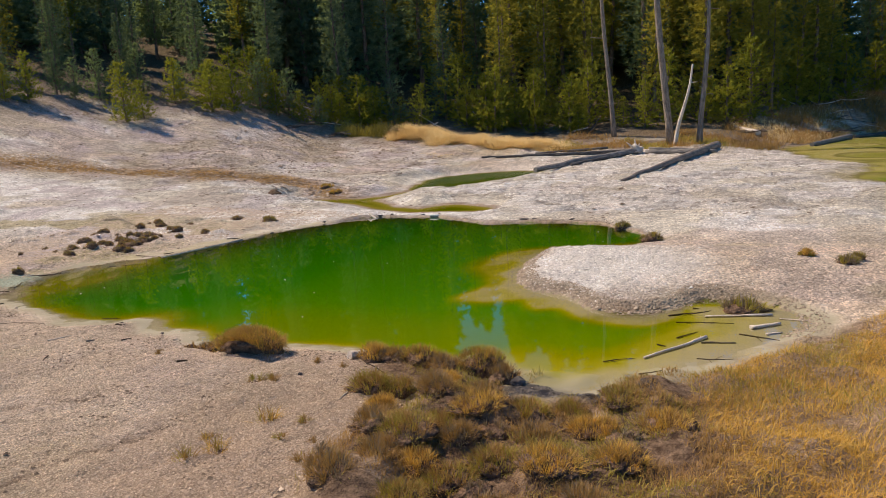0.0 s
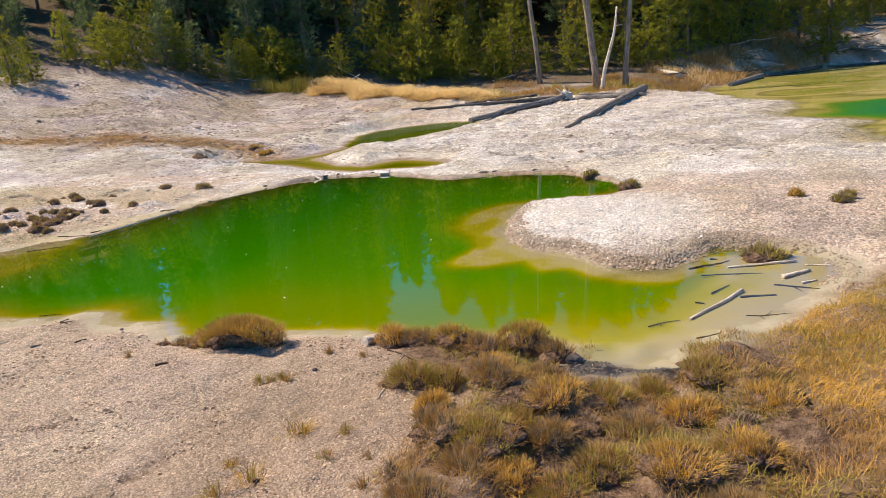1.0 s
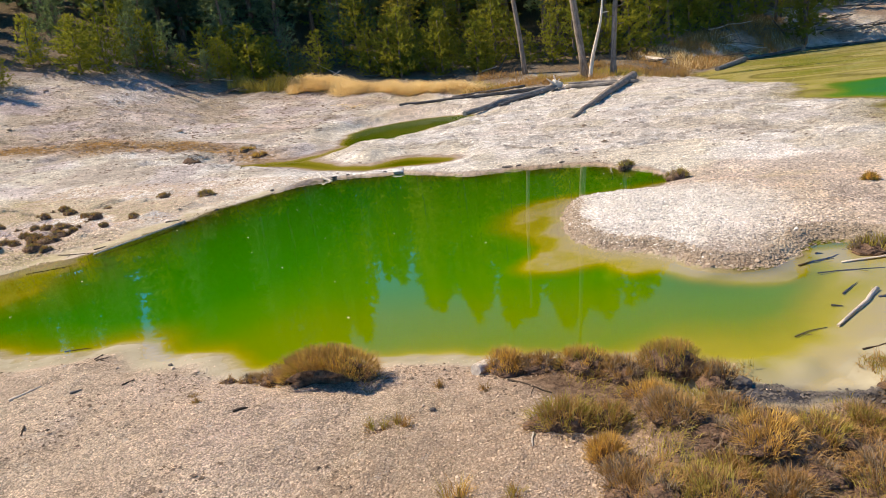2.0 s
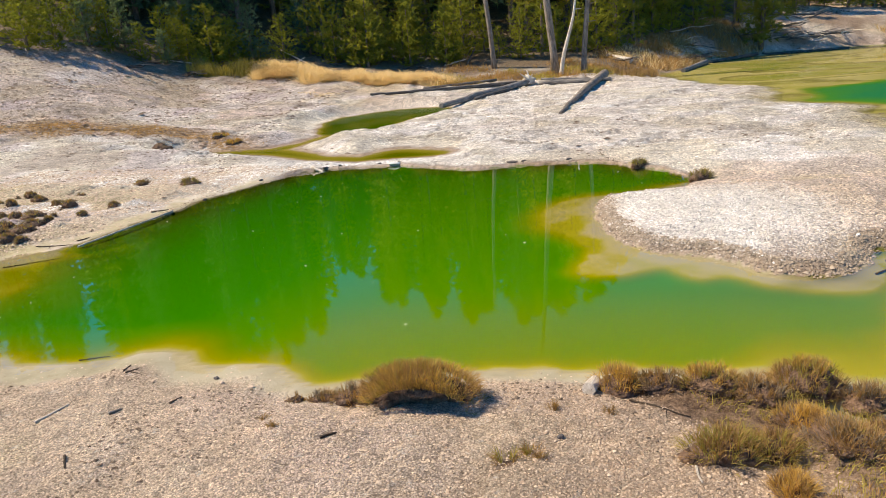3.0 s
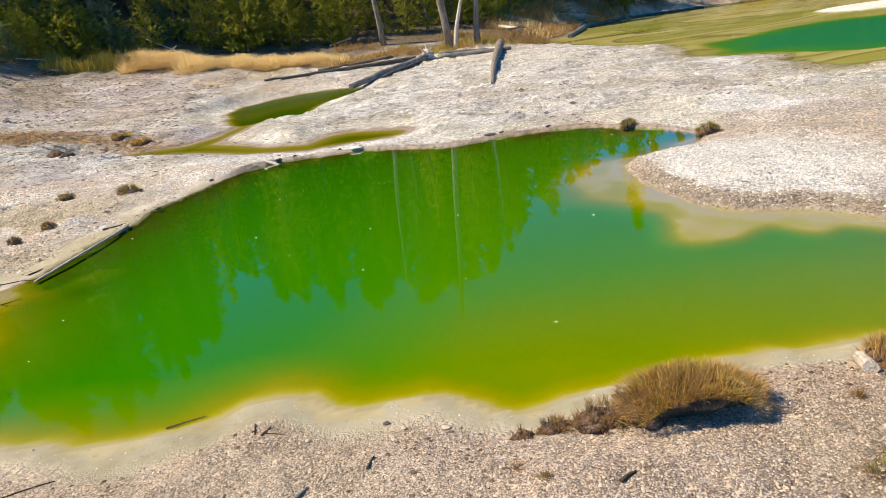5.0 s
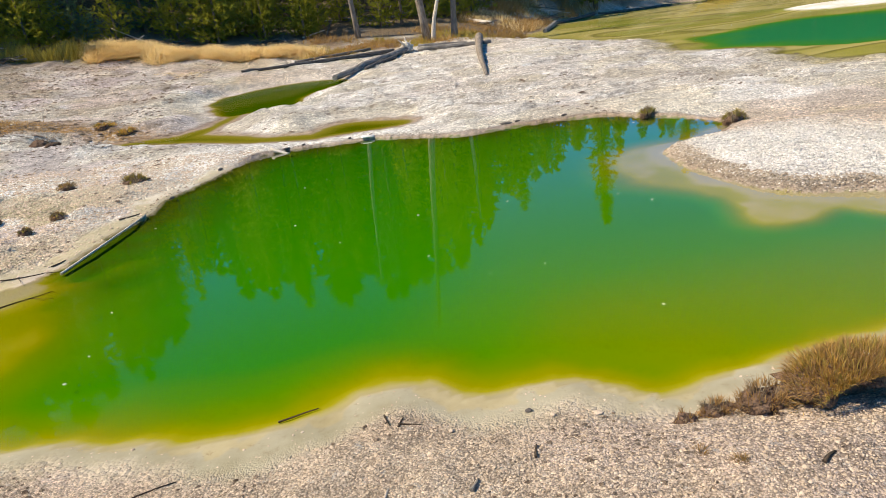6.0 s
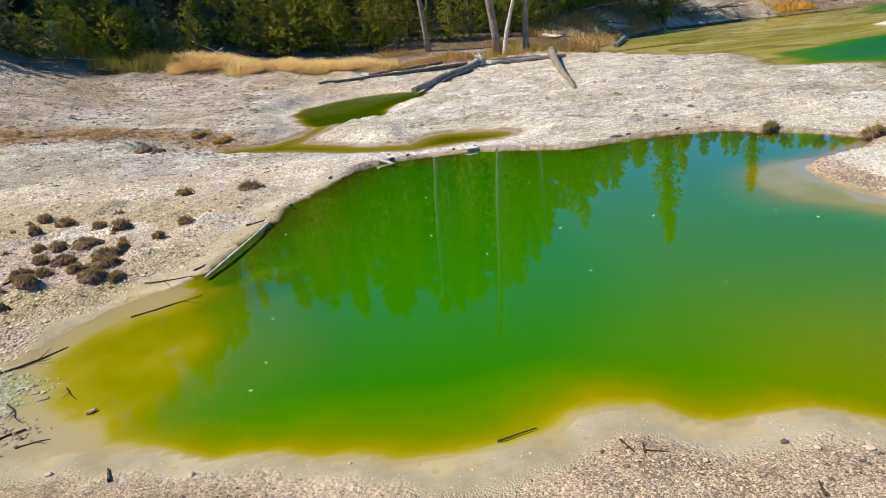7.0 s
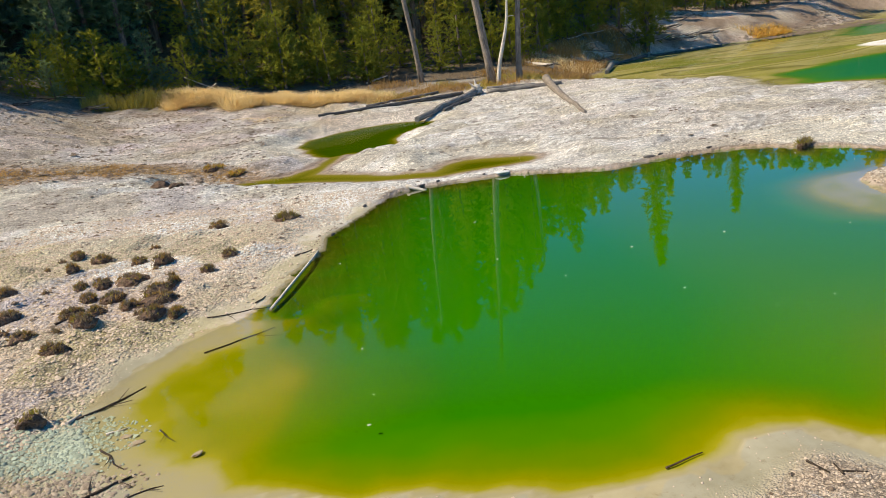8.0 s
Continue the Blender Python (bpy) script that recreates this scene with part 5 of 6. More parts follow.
def plume_mounds(name, label, count, blades, seed):
    """Pale grass in rounded, overlapping mounds, its blades swept over to one side."""
    local = np.random.default_rng(seed)
    cx = local.uniform(-13.0, -4.4, count)
    cy = 32.3 + local.normal(0, 0.5, count)
    size = local.uniform(0.5, 1.5, count) * (0.65 + 0.5 * fractal(cx, cy * 0, 0.5, 2, 5))
    k = local.integers(0, count, count * blades)
    a, r = local.uniform(0, 6.28, len(k)), np.sqrt(local.uniform(0, 1, len(k))) * 0.42
    x, y = cx[k] + np.cos(a) * r * size[k], cy[k] + np.sin(a) * r * size[k]
    lean = np.column_stack([np.cos(a), np.sin(a)]) * (0.15 + 1.5 * r)[:, None] + [[0.25, -0.1]] + local.normal(0, 0.42, (len(k), 2))
    s = np.linalg.norm(lean, axis=1)
    lean = lean / s[:, None] * np.minimum(s, 0.93)[:, None]
    ln = size[k] * local.uniform(0.55, 1.0, len(k)) * (1.05 - 0.6 * r)
    me = blade_mesh(name, x, y, heights(x, y) - 0.02, ln, local.uniform(0.005, 0.011, len(k)), lean, M_PALE, local, 2.2)
    return tagged(new(name, me), label, "grass", kind="stuff")


plume_mounds("plume_grass", "tall pale golden grass in billowing mounds before the wood", 74, 900, 11)
meadow("plume_grass", "low pale golden grass under the taller band", lambda x, y: plume_line(x, y, (-13.2, 32.3), (-4.3, 32.2), 1.25), (-15, 30.0, -3, 35), 60000, (0.16, 0.34), (0.008, 0.014), 0.9, M_PALE, 18, clump=0.8, thresh=0.3, curl=1.4)
meadow("reed_grass", "olive brown grass before the wood", lambda x, y: plume_line(x, y, (-16.3, 32.2), (-12.6, 32.3), 0.9), (-18, 30, -10, 35), 20000, (0.3, 0.55), (0.012, 0.02), 0.3, M_OLIVE, 12, clump=0.8, thresh=0.35)
meadow("dry_grass", "sparse yellow-brown grass under the dead trees", lambda x, y: plume_line(x, y, (-4.8, 33.0), (6.0, 33.6), 2.6), (-6, 29.5, 8, 38), 34000, (0.12, 0.34), (0.010, 0.018), 0.8, M_OLIVE, 13, clump=0.8, thresh=0.50, curl=1.0)
meadow("dry_grass", "sparse olive-brown grass under the dead trees", lambda x, y: plume_line(x, y, (-4.8, 33.4), (6.0, 34.2), 3.2), (-6, 29.0, 8, 39), 44000, (0.12, 0.36), (0.010, 0.018), 0.7, M_TUFT, 19, clump=0.7, thresh=0.46, curl=1.0)
meadow("dry_grass", "brown grass on the bank of the emerald spring", lambda x, y: plume_line(x, y, (4.3, 36.6), (13.4, 49.2), 2.6), (0, 31, 19, 53), 100000, (0.2, 0.5), (0.014, 0.028), 0.6, M_TUFT, 14, clump=0.6, thresh=0.40, curl=1.0)
meadow("dry_grass", "yellow grass on the bank of the emerald spring", lambda x, y: plume_line(x, y, (4.3, 36.4), (13.8, 48.8), 2.4), (0, 31, 19, 53), 50000, (0.2, 0.45), (0.014, 0.026), 0.8, M_PALE, 64, clump=0.5, thresh=0.48, curl=1.0)
meadow("orange_grass", "low rust-orange dry grass in a strip on pale crust", lambda x, y: rust_zone(x, y) ** 2, (-24, 15, -6.5, 24), 150000, (0.035, 0.085), (0.008, 0.015), 0.95, M_ORANGE, 15, clump=0.9, thresh=0.38, curl=1.4)
for k, (p, q, wide) in enumerate((((-15.2, 27.5), (-13.2, 28.6), 0.5), ((-13.4, 30.0), (-11.0, 29.6), 0.45), ((-9.9, 28.6), (-8.2, 27.9), 0.5))):
    meadow("straw_grass", "faint straw-coloured grass patch on the grey slope", lambda x, y, p=p, q=q, wide=wide: plume_line(x, y, p, q, wide), (-17, 26, -7, 31.5), 30000, (0.04, 0.09), (0.010, 0.016), 0.8, M_PALE, 16 + 20 * k, clump=0.7, thresh=0.42, hard=0.25, curl=1.4)
meadow("straw_grass", "straw-coloured patch beyond the emerald spring", lambda x, y: plume_line(x, y, (22.8, 48.6), (26.4, 50.2), 1.3), (20, 45, 30, 53), 34000, (0.3, 0.6), (0.015, 0.03), 0.9, M_GOLD, 17, clump=0.45, thresh=0.3, curl=1.6)


# ---- tussocks and clumps ----
def mound_mesh(name, w, d, h, material, seed, rings=9, sides=26, undercut=0.0, rough=0.16, hollow=0.0):
    """An uneven dome with a flat foot; undercut draws its foot in."""
    local = np.random.default_rng(seed)
    rows = []
    ph = local.uniform(0, 6.28, 6)
    ang = np.arange(sides) * 2 * np.pi / sides
    outline = 1 + 0.13 * np.sin(2 * ang + ph[0]) + 0.10 * np.sin(3 * ang + ph[1]) + 0.06 * np.sin(5 * ang + ph[2])
    for k in range(rings):
        t = k / (rings - 1)
        r = np.cos(t * np.pi / 2) ** 0.55 if k else 1.0 - undercut
        jig = 1 + rough * local.normal(size=sides) * (0.6 if k < rings - 1 else 0)
        z = h * (t**0.9) * (1 + 0.25 * rough * local.normal(size=sides)) - (0.03 if k == 0 else 0)
        rows.append(np.column_stack([np.cos(ang) * w / 2 * outline * r * jig, np.sin(ang) * d / 2 * outline * r * jig, z]))
    v = np.vstack(rows)
    if hollow:
        low = smooth(0.70 * h, 0.45 * h, v[:, 2]) * smooth(0.0, -0.15 * d, v[:, 1]) * smooth(-0.36 * w, -0.16 * w, v[:, 0])
        v[:, 1] *= 1 - hollow * low
    i = np.arange((rings - 1) * sides).reshape(rings - 1, sides)
    j = np.roll(i, -1, 1)
    return mesh_from(name, v, quads_to_tris(np.stack([i, j, j + sides, i + sides], -1).reshape(-1, 4)), material, True)


def tussock(name, x, y, w, d, h, blades, length, mats, label, category, group, seed, turn=0.0, undercut=0.12, width=(0.002, 0.0042), cover=0.95, hollow=0.0, skirt=0):
    """A grass tussock: a mound of peaty soil with blades that fan out of its top."""
    local = np.random.default_rng(seed)
    root = empty(name, x, y, height(x, y) - 0.01, turn)
    add_part("soil_mound", mound_mesh("soil_mound", 0.93 * w, 0.93 * d, 0.86 * h, M_SOIL, seed, undercut=undercut, hollow=hollow), root, "dark crumbling peaty mound")
    for k, (mat, share) in enumerate(mats):
        n = int(1.35 * blades * share)
        a, r = local.uniform(0, 6.28, n), np.sqrt(local.uniform(0, 1, n)) * cover
        c = local.integers(0, max(8, n // 14), n)
        ca, cr = local.uniform(0, 6.28, n)[c], np.sqrt(local.uniform(0, 1, n)[c]) * cover
        bx, by = (np.cos(ca) * cr + np.cos(a) * r * 0.16) * w / 2, (np.sin(ca) * cr + np.sin(a) * r * 0.16) * d / 2
        if hollow:
            by = np.where(by < -0.30 * d, -0.30 * d + 0.3 * (-0.30 * d - by), by)
        rr = np.clip(np.hypot(bx / (w / 2), by / (d / 2)), 0, 1)
        bz = h * np.sqrt(np.maximum(1 - rr**2.6, 0.02)) * 0.93 - 0.01
        out = np.column_stack([bx / (w / 2), by / (d / 2)]) * (0.12 + 0.62 * rr**2)[:, None]
        lean = out * 1.15 + local.normal(0, 0.26, (n, 2))
        s = np.linalg.norm(lean, axis=1)
        lean = lean / np.maximum(s, 1e-6)[:, None] * np.minimum(s, 0.93)[:, None]
        ln = local.uniform(*length, n) * (1.15 - 0.35 * rr)
        tagged(add_part("foliage", blade_mesh("foliage", bx, by, bz, ln, local.uniform(*width, n), lean, mat, local, 0.55), root), kind="stuff")
    if skirt:
        a = local.uniform(-0.55, 3.95, skirt)
        bx, by = np.cos(a) * w / 2 * 0.93, np.sin(a) * d / 2 * 0.93
        bz = h * local.uniform(0.35, 0.75, skirt)
        lean = np.column_stack([np.cos(a), np.sin(a)]) * 0.75 + local.normal(0, 0.12, (skirt, 2))
        s = np.linalg.norm(lean, axis=1)
        lean = lean / s[:, None] * np.minimum(s, 0.93)[:, None]
        ln = local.uniform(*length, skirt) * 0.9
        tagged(add_part("hanging_blade", blade_mesh("hanging_blade", bx, by, bz, ln, local.uniform(*width, skirt), lean, M_TUFT, local, 3.6), root), kind="stuff")
    return tagged(root, label, category, group)


GB = [(M_GOLD, 0.4), (M_TUFT, 0.4), (M_OLIVE, 0.2)]
BR = [(M_TUFT, 0.7), (M_DEAD, 0.3)]
OL = [(M_OLIVE, 0.45), (M_TUFT, 0.55)]
NEARG = "grass tussocks on the near shore"
tussock("grass_tussock", -1.58, 4.90, 0.70, 0.44, 0.22, 4200, (0.035, 0.09), [(M_TUFT, 0.5), (M_GOLD, 0.3), (M_OLIVE, 0.2)], "large golden-brown tussock with a dark undercut side", "grass tussock", NEARG, 1, -4, 0.2, hollow=0.9, skirt=520)
tussock("grass_tussock", -1.98, 4.99, 0.28, 0.22, 0.09, 420, (0.04, 0.08), BR, "small brown tussock beside the large one", "grass tussock", NEARG, 2)
tussock("grass_tussock", -2.2, 5.02, 0.2, 0.14, 0.05, 220, (0.03, 0.06), BR, "small brown tussock on the gravel", "grass tussock", NEARG, 3)
tussock("grass_tussock", -2.37, 5.0, 0.13, 0.1, 0.04, 60, (0.03, 0.06), BR, "crumbled brown clod with little grass", "grass tussock", NEARG, 4)
tussock("grass_tussock", -0.46, 5.06, 0.32, 0.24, 0.12, 700, (0.05, 0.10), [(M_GOLD, 0.5), (M_TUFT, 0.5)], "golden tussock beside a sawn stub", "grass tussock", NEARG, 5)
tussock("grass_tussock", -0.22, 5.02, 0.3, 0.22, 0.09, 500, (0.04, 0.08), BR, "brown tussock in the row along the shore", "grass tussock", NEARG, 6)
tussock("grass_tussock", 0.02, 4.98, 0.34, 0.24, 0.10, 600, (0.04, 0.085), GB, "brown and golden tussock in the row along the shore", "grass tussock", NEARG, 7)
tussock("grass_tussock", 0.25, 4.88, 0.3, 0.26, 0.09, 460, (0.04, 0.1), BR, "brown tussock in the row along the shore", "grass tussock", NEARG, 8)
tussock("grass_tussock", 0.52, 4.98, 0.42, 0.34, 0.17, 1000, (0.045, 0.09), [(M_TUFT, 0.5), (M_OLIVE, 0.3), (M_GOLD, 0.2)], "tall olive-brown tussock at the water", "grass tussock", NEARG, 9)
tussock("grass_tussock", 0.74, 4.80, 0.26, 0.22, 0.10, 380, (0.05, 0.1), BR, "brown tussock over wet black mud", "grass tussock", NEARG, 10)
tussock("grass_tussock", -0.1, 4.32, 0.36, 0.22, 0.10, 850, (0.06, 0.12), OL, "olive tussock hanging over a dark hollow", "grass tussock", NEARG, 11, -5, 0.25)
tussock("grass_tussock", 0.12, 4.34, 0.24, 0.2, 0.09, 420, (0.05, 0.10), OL, "olive tussock hanging over a dark hollow", "grass tussock", NEARG, 12)
spots = np.random.default_rng(88)
HUMMOCK = "grass tussocks on the hummocky soil"
HUMMOCK_TEXT = ("brown tussock on dark crumbling soil", "olive-green tussock on dark crumbling soil", "golden tussock on dark crumbling soil")
for k, (x, y, w) in enumerate((
        (0.42, 4.28, 0.34), (0.62, 3.86, 0.3), (0.8, 4.04, 0.36), (0.22, 3.78, 0.34), (0.5, 3.62, 0.36), (0.64, 3.4, 0.3), (0.8, 3.72, 0.26), (1.06, 4.2, 0.34),
        (0.1, 4.05, 0.22), (0.44, 3.4, 0.3), (0.86, 3.34, 0.34), (0.36, 4.6, 0.3), (0.72, 4.42, 0.32), (1.3, 4.36, 0.26), (1.5, 4.1, 0.34), (1.2, 3.86, 0.3),
        (1.05, 3.55, 0.3), (1.36, 3.5, 0.36), (0.3, 3.1, 0.34), (0.7, 3.05, 0.3), (1.7, 3.7, 0.3), (1.15, 3.1, 0.34), (1.62, 4.5, 0.34), (1.9, 4.2, 0.36), (1.6, 3.25, 0.32))):
    kind = k % 3
    mats = (BR, OL, [(M_GOLD, 0.6), (M_TUFT, 0.4)])[kind]
    tussock("grass_tussock", x, y, w, w * spots.uniform(0.7, 1.0), spots.uniform(0.035, 0.075), 850, (0.035, 0.085), mats, HUMMOCK_TEXT[kind], "grass tussock", HUMMOCK, 20 + k, spots.uniform(0, 180), spots.uniform(0.1, 0.3))
CLODS = "dark soil clods on the hummocky ground"
for k, (x, y, w) in enumerate(((0.62, 4.12, 0.26), (0.56, 4.0, 0.2), (0.2, 3.98, 0.24), (0.32, 3.62, 0.2), (0.95, 3.86, 0.22), (1.24, 4.06, 0.2), (0.9, 4.3, 0.2), (0.3, 4.42, 0.18), (1.7, 3.95, 0.24), (1.02, 3.3, 0.24), (0.1, 3.35, 0.14))):
    tussock("soil_clod", x, y, w, w * 0.8, 0.05, 90, (0.03, 0.07), [(M_DEAD, 1.0)], "dark crumbling clod of bare peaty soil", "soil clod", CLODS, 60 + k, 30 * k, 0.3)
SPRIGS = "small grass sprigs on the gravel"
for k, (x, y, s, mats, text) in enumerate((
        (-1.08, 4.3, 0.10, OL, "olive"), (-0.92, 4.31, 0.06, BR, "brown"), (-0.57, 3.74, 0.13, GB, "golden"), (-0.3, 3.76, 0.07, OL, "olive"), (-0.11, 3.57, 0.05, BR, "brown"),
        (-0.8, 3.42, 0.06, GB, "golden"), (-0.32, 3.52, 0.06, OL, "olive"), (-0.02, 3.3, 0.08, BR, "brown"), (-0.97, 4.37, 0.08, OL, "olive"), (-0.62, 3.3, 0.12, GB, "golden"),
        (-0.72, 3.15, 0.1, OL, "olive"), (-0.83, 4.78, 0.07, BR, "brown"), (-0.55, 4.72, 0.06, BR, "brown"), (-2.45, 4.72, 0.05, BR, "brown"), (-2.35, 4.6, 0.05, BR, "brown"))):
    tussock("grass_sprig", x, y, s, s, 0.012, 90, (s * 0.6, s * 1.2), mats, text + " sprig of grass growing out of pale gravel", "grass sprig", SPRIGS, 80 + k, 0, 0.0)
FARTUFT = "brown tufts round the pool"
for k, (x, y, w, h, text) in enumerate((
        (0.80, 11.91, 0.26, 0.07, "dark brown tuft at the far edge of the pool"), (1.38, 10.6, 0.32, 0.12, "brown tuft at the corner of the pool"),
        (-6.62, 12.1, 0.36, 0.07, "olive-brown tuft on pale gravel"), (2.48, 7.2, 0.42, 0.09, "wide brown tuft at the edge of the shallow arm"),
        (3.28, 9.42, 0.15, 0.035, "small olive tuft on white crust"), (3.64, 9.0, 0.22, 0.05, "olive-brown tuft on white crust"), (3.8, 9.2, 0.14, 0.035, "small brown tuft on white crust"),
        (-8.72, 18.0, 0.5, 0.1, "low straw-coloured tuft beside the channel"), (-8.2, 17.6, 0.45, 0.08, "low straw-coloured tuft beside the channel"))):
    tussock("grass_tuft", x, y, w, w * 0.7, h, 360, (0.05, 0.11), [(M_DEAD, 0.55), (M_OLIVE, 0.45)] if "brown" in text else GB, text, "grass tuft", FARTUFT, 110 + k, 0, 0.1, (0.005, 0.01))
LEFTC = "brown clumps on the crumbly left bank"
for k, (x, y, w) in enumerate((
        (-7.13, 10.7, 0.24), (-7.26, 10.13, 0.2), (-7.54, 12.2, 0.4), (-8.9, 10.8, 0.26), (-8.7, 11.15, 0.34), (-8.19, 10.88, 0.24), (-7.89, 10.76, 0.34), (-8.37, 10.19, 0.3),
        (-8.05, 10.15, 0.5), (-7.55, 9.3, 0.46), (-7.5, 8.95, 0.34), (-8.06, 9.6, 0.34), (-8.33, 9.7, 0.26), (-7.79, 9.27, 0.26), (-8.08, 9.24, 0.22), (-7.52, 9.77, 0.2),
        (-9.1, 11.48, 0.3), (-8.05, 8.86, 0.34), (-8.35, 9.34, 0.28), (-7.65, 9.62, 0.4), (-7.3, 8.95, 0.22), (-8.59, 10.2, 0.24), (-8.15, 8.45, 0.3), (-8.6, 8.9, 0.3), (-9.0, 9.5, 0.34), (-9.4, 10.3, 0.36))):
    w *= 0.82
    tussock("moss_clump", x, y, w, w * 0.75, 0.05 + 0.16 * w, 300, (0.015, 0.05), [(M_DEAD, 0.6), (M_TUFT, 0.25), (M_OLIVE, 0.15)], "low brown clump of dead moss and stems on pale crust", "moss clump", LEFTC, 140 + k, 40 * k, 0.15, (0.004, 0.009))

tussock("soil_clod", -9.33, 16.1, 0.36, 0.28, 0.17, 90, (0.03, 0.07), [(M_DEAD, 1.0)], "dark crumbling lump of earth on white crust", "soil clod", "dark clods beside the channel", 231, 20, 0.3)
tussock("soil_clod", -8.95, 15.7, 0.3, 0.2, 0.08, 70, (0.03, 0.06), [(M_DEAD, 1.0)], "flat dark lump of earth on white crust", "soil clod", "dark clods beside the channel", 232, 50, 0.3)
small = np.random.default_rng(66)
for k in range(30):
    x, y, w = small.uniform(-9.6, -7.0), small.uniform(8.0, 12.6), small.uniform(0.08, 0.17)
    if x + 0.35 * (y - 8) > -6.9:
        continue
    tussock("moss_clump", x, y, w, w * 0.75, 0.02 + 0.15 * w, 60, (0.02, 0.06), [(M_DEAD, 0.7), (M_TUFT, 0.3)], "tiny brown clump of dead moss among pebbles", "moss clump", LEFTC, 240 + k, 40 * k, 0.15, (0.004, 0.008))


# ---- stones ----
def rock(name, x, y, w, d, h, material, label, category, group, seed, turn=0.0, sink=0.2):
    local = np.random.default_rng(seed)
    bm = bmesh.new()
    bmesh.ops.create_icosphere(bm, subdivisions=3, radius=1.0)
    off = Vector(local.uniform(-50, 50, 3))
    for v in bm.verts:
        k = 1 + 0.34 * noise.noise(v.co * 1.3 + off) + 0.14 * noise.noise(v.co * 3.6 + off)
        v.co = Vector((v.co.x * k * w / 2, v.co.y * k * d / 2, v.co.z * k * h / 2))
    me = bpy.data.meshes.new(name)
    bm.to_mesh(me)
    bm.free()
    me.materials.append(material)
    ob = new(name, me)
    ob.matrix_basis = pose(x, y, max(height(x, y), -0.01) + h * (0.5 - sink), 0, 0, turn)
    return tagged(ob, label, category, group)


ROCKS = "stones round the pool"
rock("stone", -3.32, 13.42, 0.24, 0.12, 0.05, M_WHITESTONE, "flat white stone at the far edge of the water", "stone", ROCKS, 3)
rock("stone", 0.86, 4.76, 0.11, 0.09, 0.08, M_DARKSTONE, "black wet rock at the water's edge", "stone", ROCKS, 4)
rock("stone", -2.72, 5.18, 0.045, 0.035, 0.017, M_STONE, "pale stone on the wet shore", "stone", ROCKS, 5)
rock("stone", -2.93, 5.22, 0.028, 0.028, 0.021, M_STONE, "small pale stone on the wet shore", "stone", ROCKS, 6)
rock("stone", -3.42, 5.25, 0.025, 0.021, 0.017, M_STONE, "small pale stone on the wet shore", "stone", ROCKS, 7)
rock("stone", -5.78, 5.76, 0.035, 0.035, 0.028, M_STONE, "small pale stone on wet mud", "stone", ROCKS, 8)
rock("stone", -6.56, 5.96, 0.042, 0.032, 0.021, M_STONE, "small flat pale stone on wet mud", "stone", ROCKS, 9)
rock("stone", -3.02, 5.32, 0.035, 0.025, 0.02, M_DARKSTONE, "small dark stone on wet mud", "stone", ROCKS, 10)
for k, (x, y, w) in enumerate(((-7.13, 6.98, 0.07), (-7.04, 6.88, 0.08), (-6.62, 6.62, 0.07))):
    rock("stone", x, y, w, w * 0.6, 0.018, M_RIMSTONE, "flat brownish stone under shallow water", "stone", ROCKS, 40 + k, 20 * k, 0.4)
rock("stone", -0.82, 4.5, 0.035, 0.03, 0.025, M_DARKSTONE, "small grey stone on gravel", "stone", ROCKS, 11)
tussock("moss_clump", -7.79, 7.25, 0.2, 0.17, 0.12, 170, (0.02, 0.05), [(M_DEAD, 0.6), (M_OLIVE, 0.4)], "mossy dark clod with an overhanging brown top", "moss clump", LEFTC, 199, 10, 0.25, (0.003, 0.006), 0.9, 0.6)
# added flat dark shapes for the shade and driftwood under the far bank
for k, (x, y, w) in enumerate(((-1.15, 12.76, 0.24), (-0.95, 12.8, 0.12), (-0.2, 12.72, 0.14), (-4.62, 13.45, 0.13), (-4.35, 13.5, 0.09), (-3.6, 13.5, 0.1), (-5.55, 12.6, 0.12), (-5.98, 11.3, 0.12))):
    rock("stone", x, y, 0.8 * w, w * 0.35, 0.035, M_DARKSTONE, "added dark stone for the undercut's shade and driftwood along the far bank", "stone", ROCKS, 20 + k, 10 * k, 0.25)
log("wood_stub", (-0.64, 4.96), (-0.58, 5.12), 0.036, 0.033, M_PALELOG, "short pale sawn stub lying beside a tussock", "wood stub", "", 9, 0.1, 90)
log("white_branch", (-4.86, 13.42), (-4.58, 13.2), 0.03, 0.02, M_PALELOG, "short bleached branch on the far bank", "branch", "", 7, 0.12, 91, 2)
log("root_wad", (-0.75, 29.9), (-0.4, 30.3), 0.24, 0.16, M_PALELOG, "upturned bleached root of a fallen tree", "tree root", "", 10, 0.28, 92, 7)


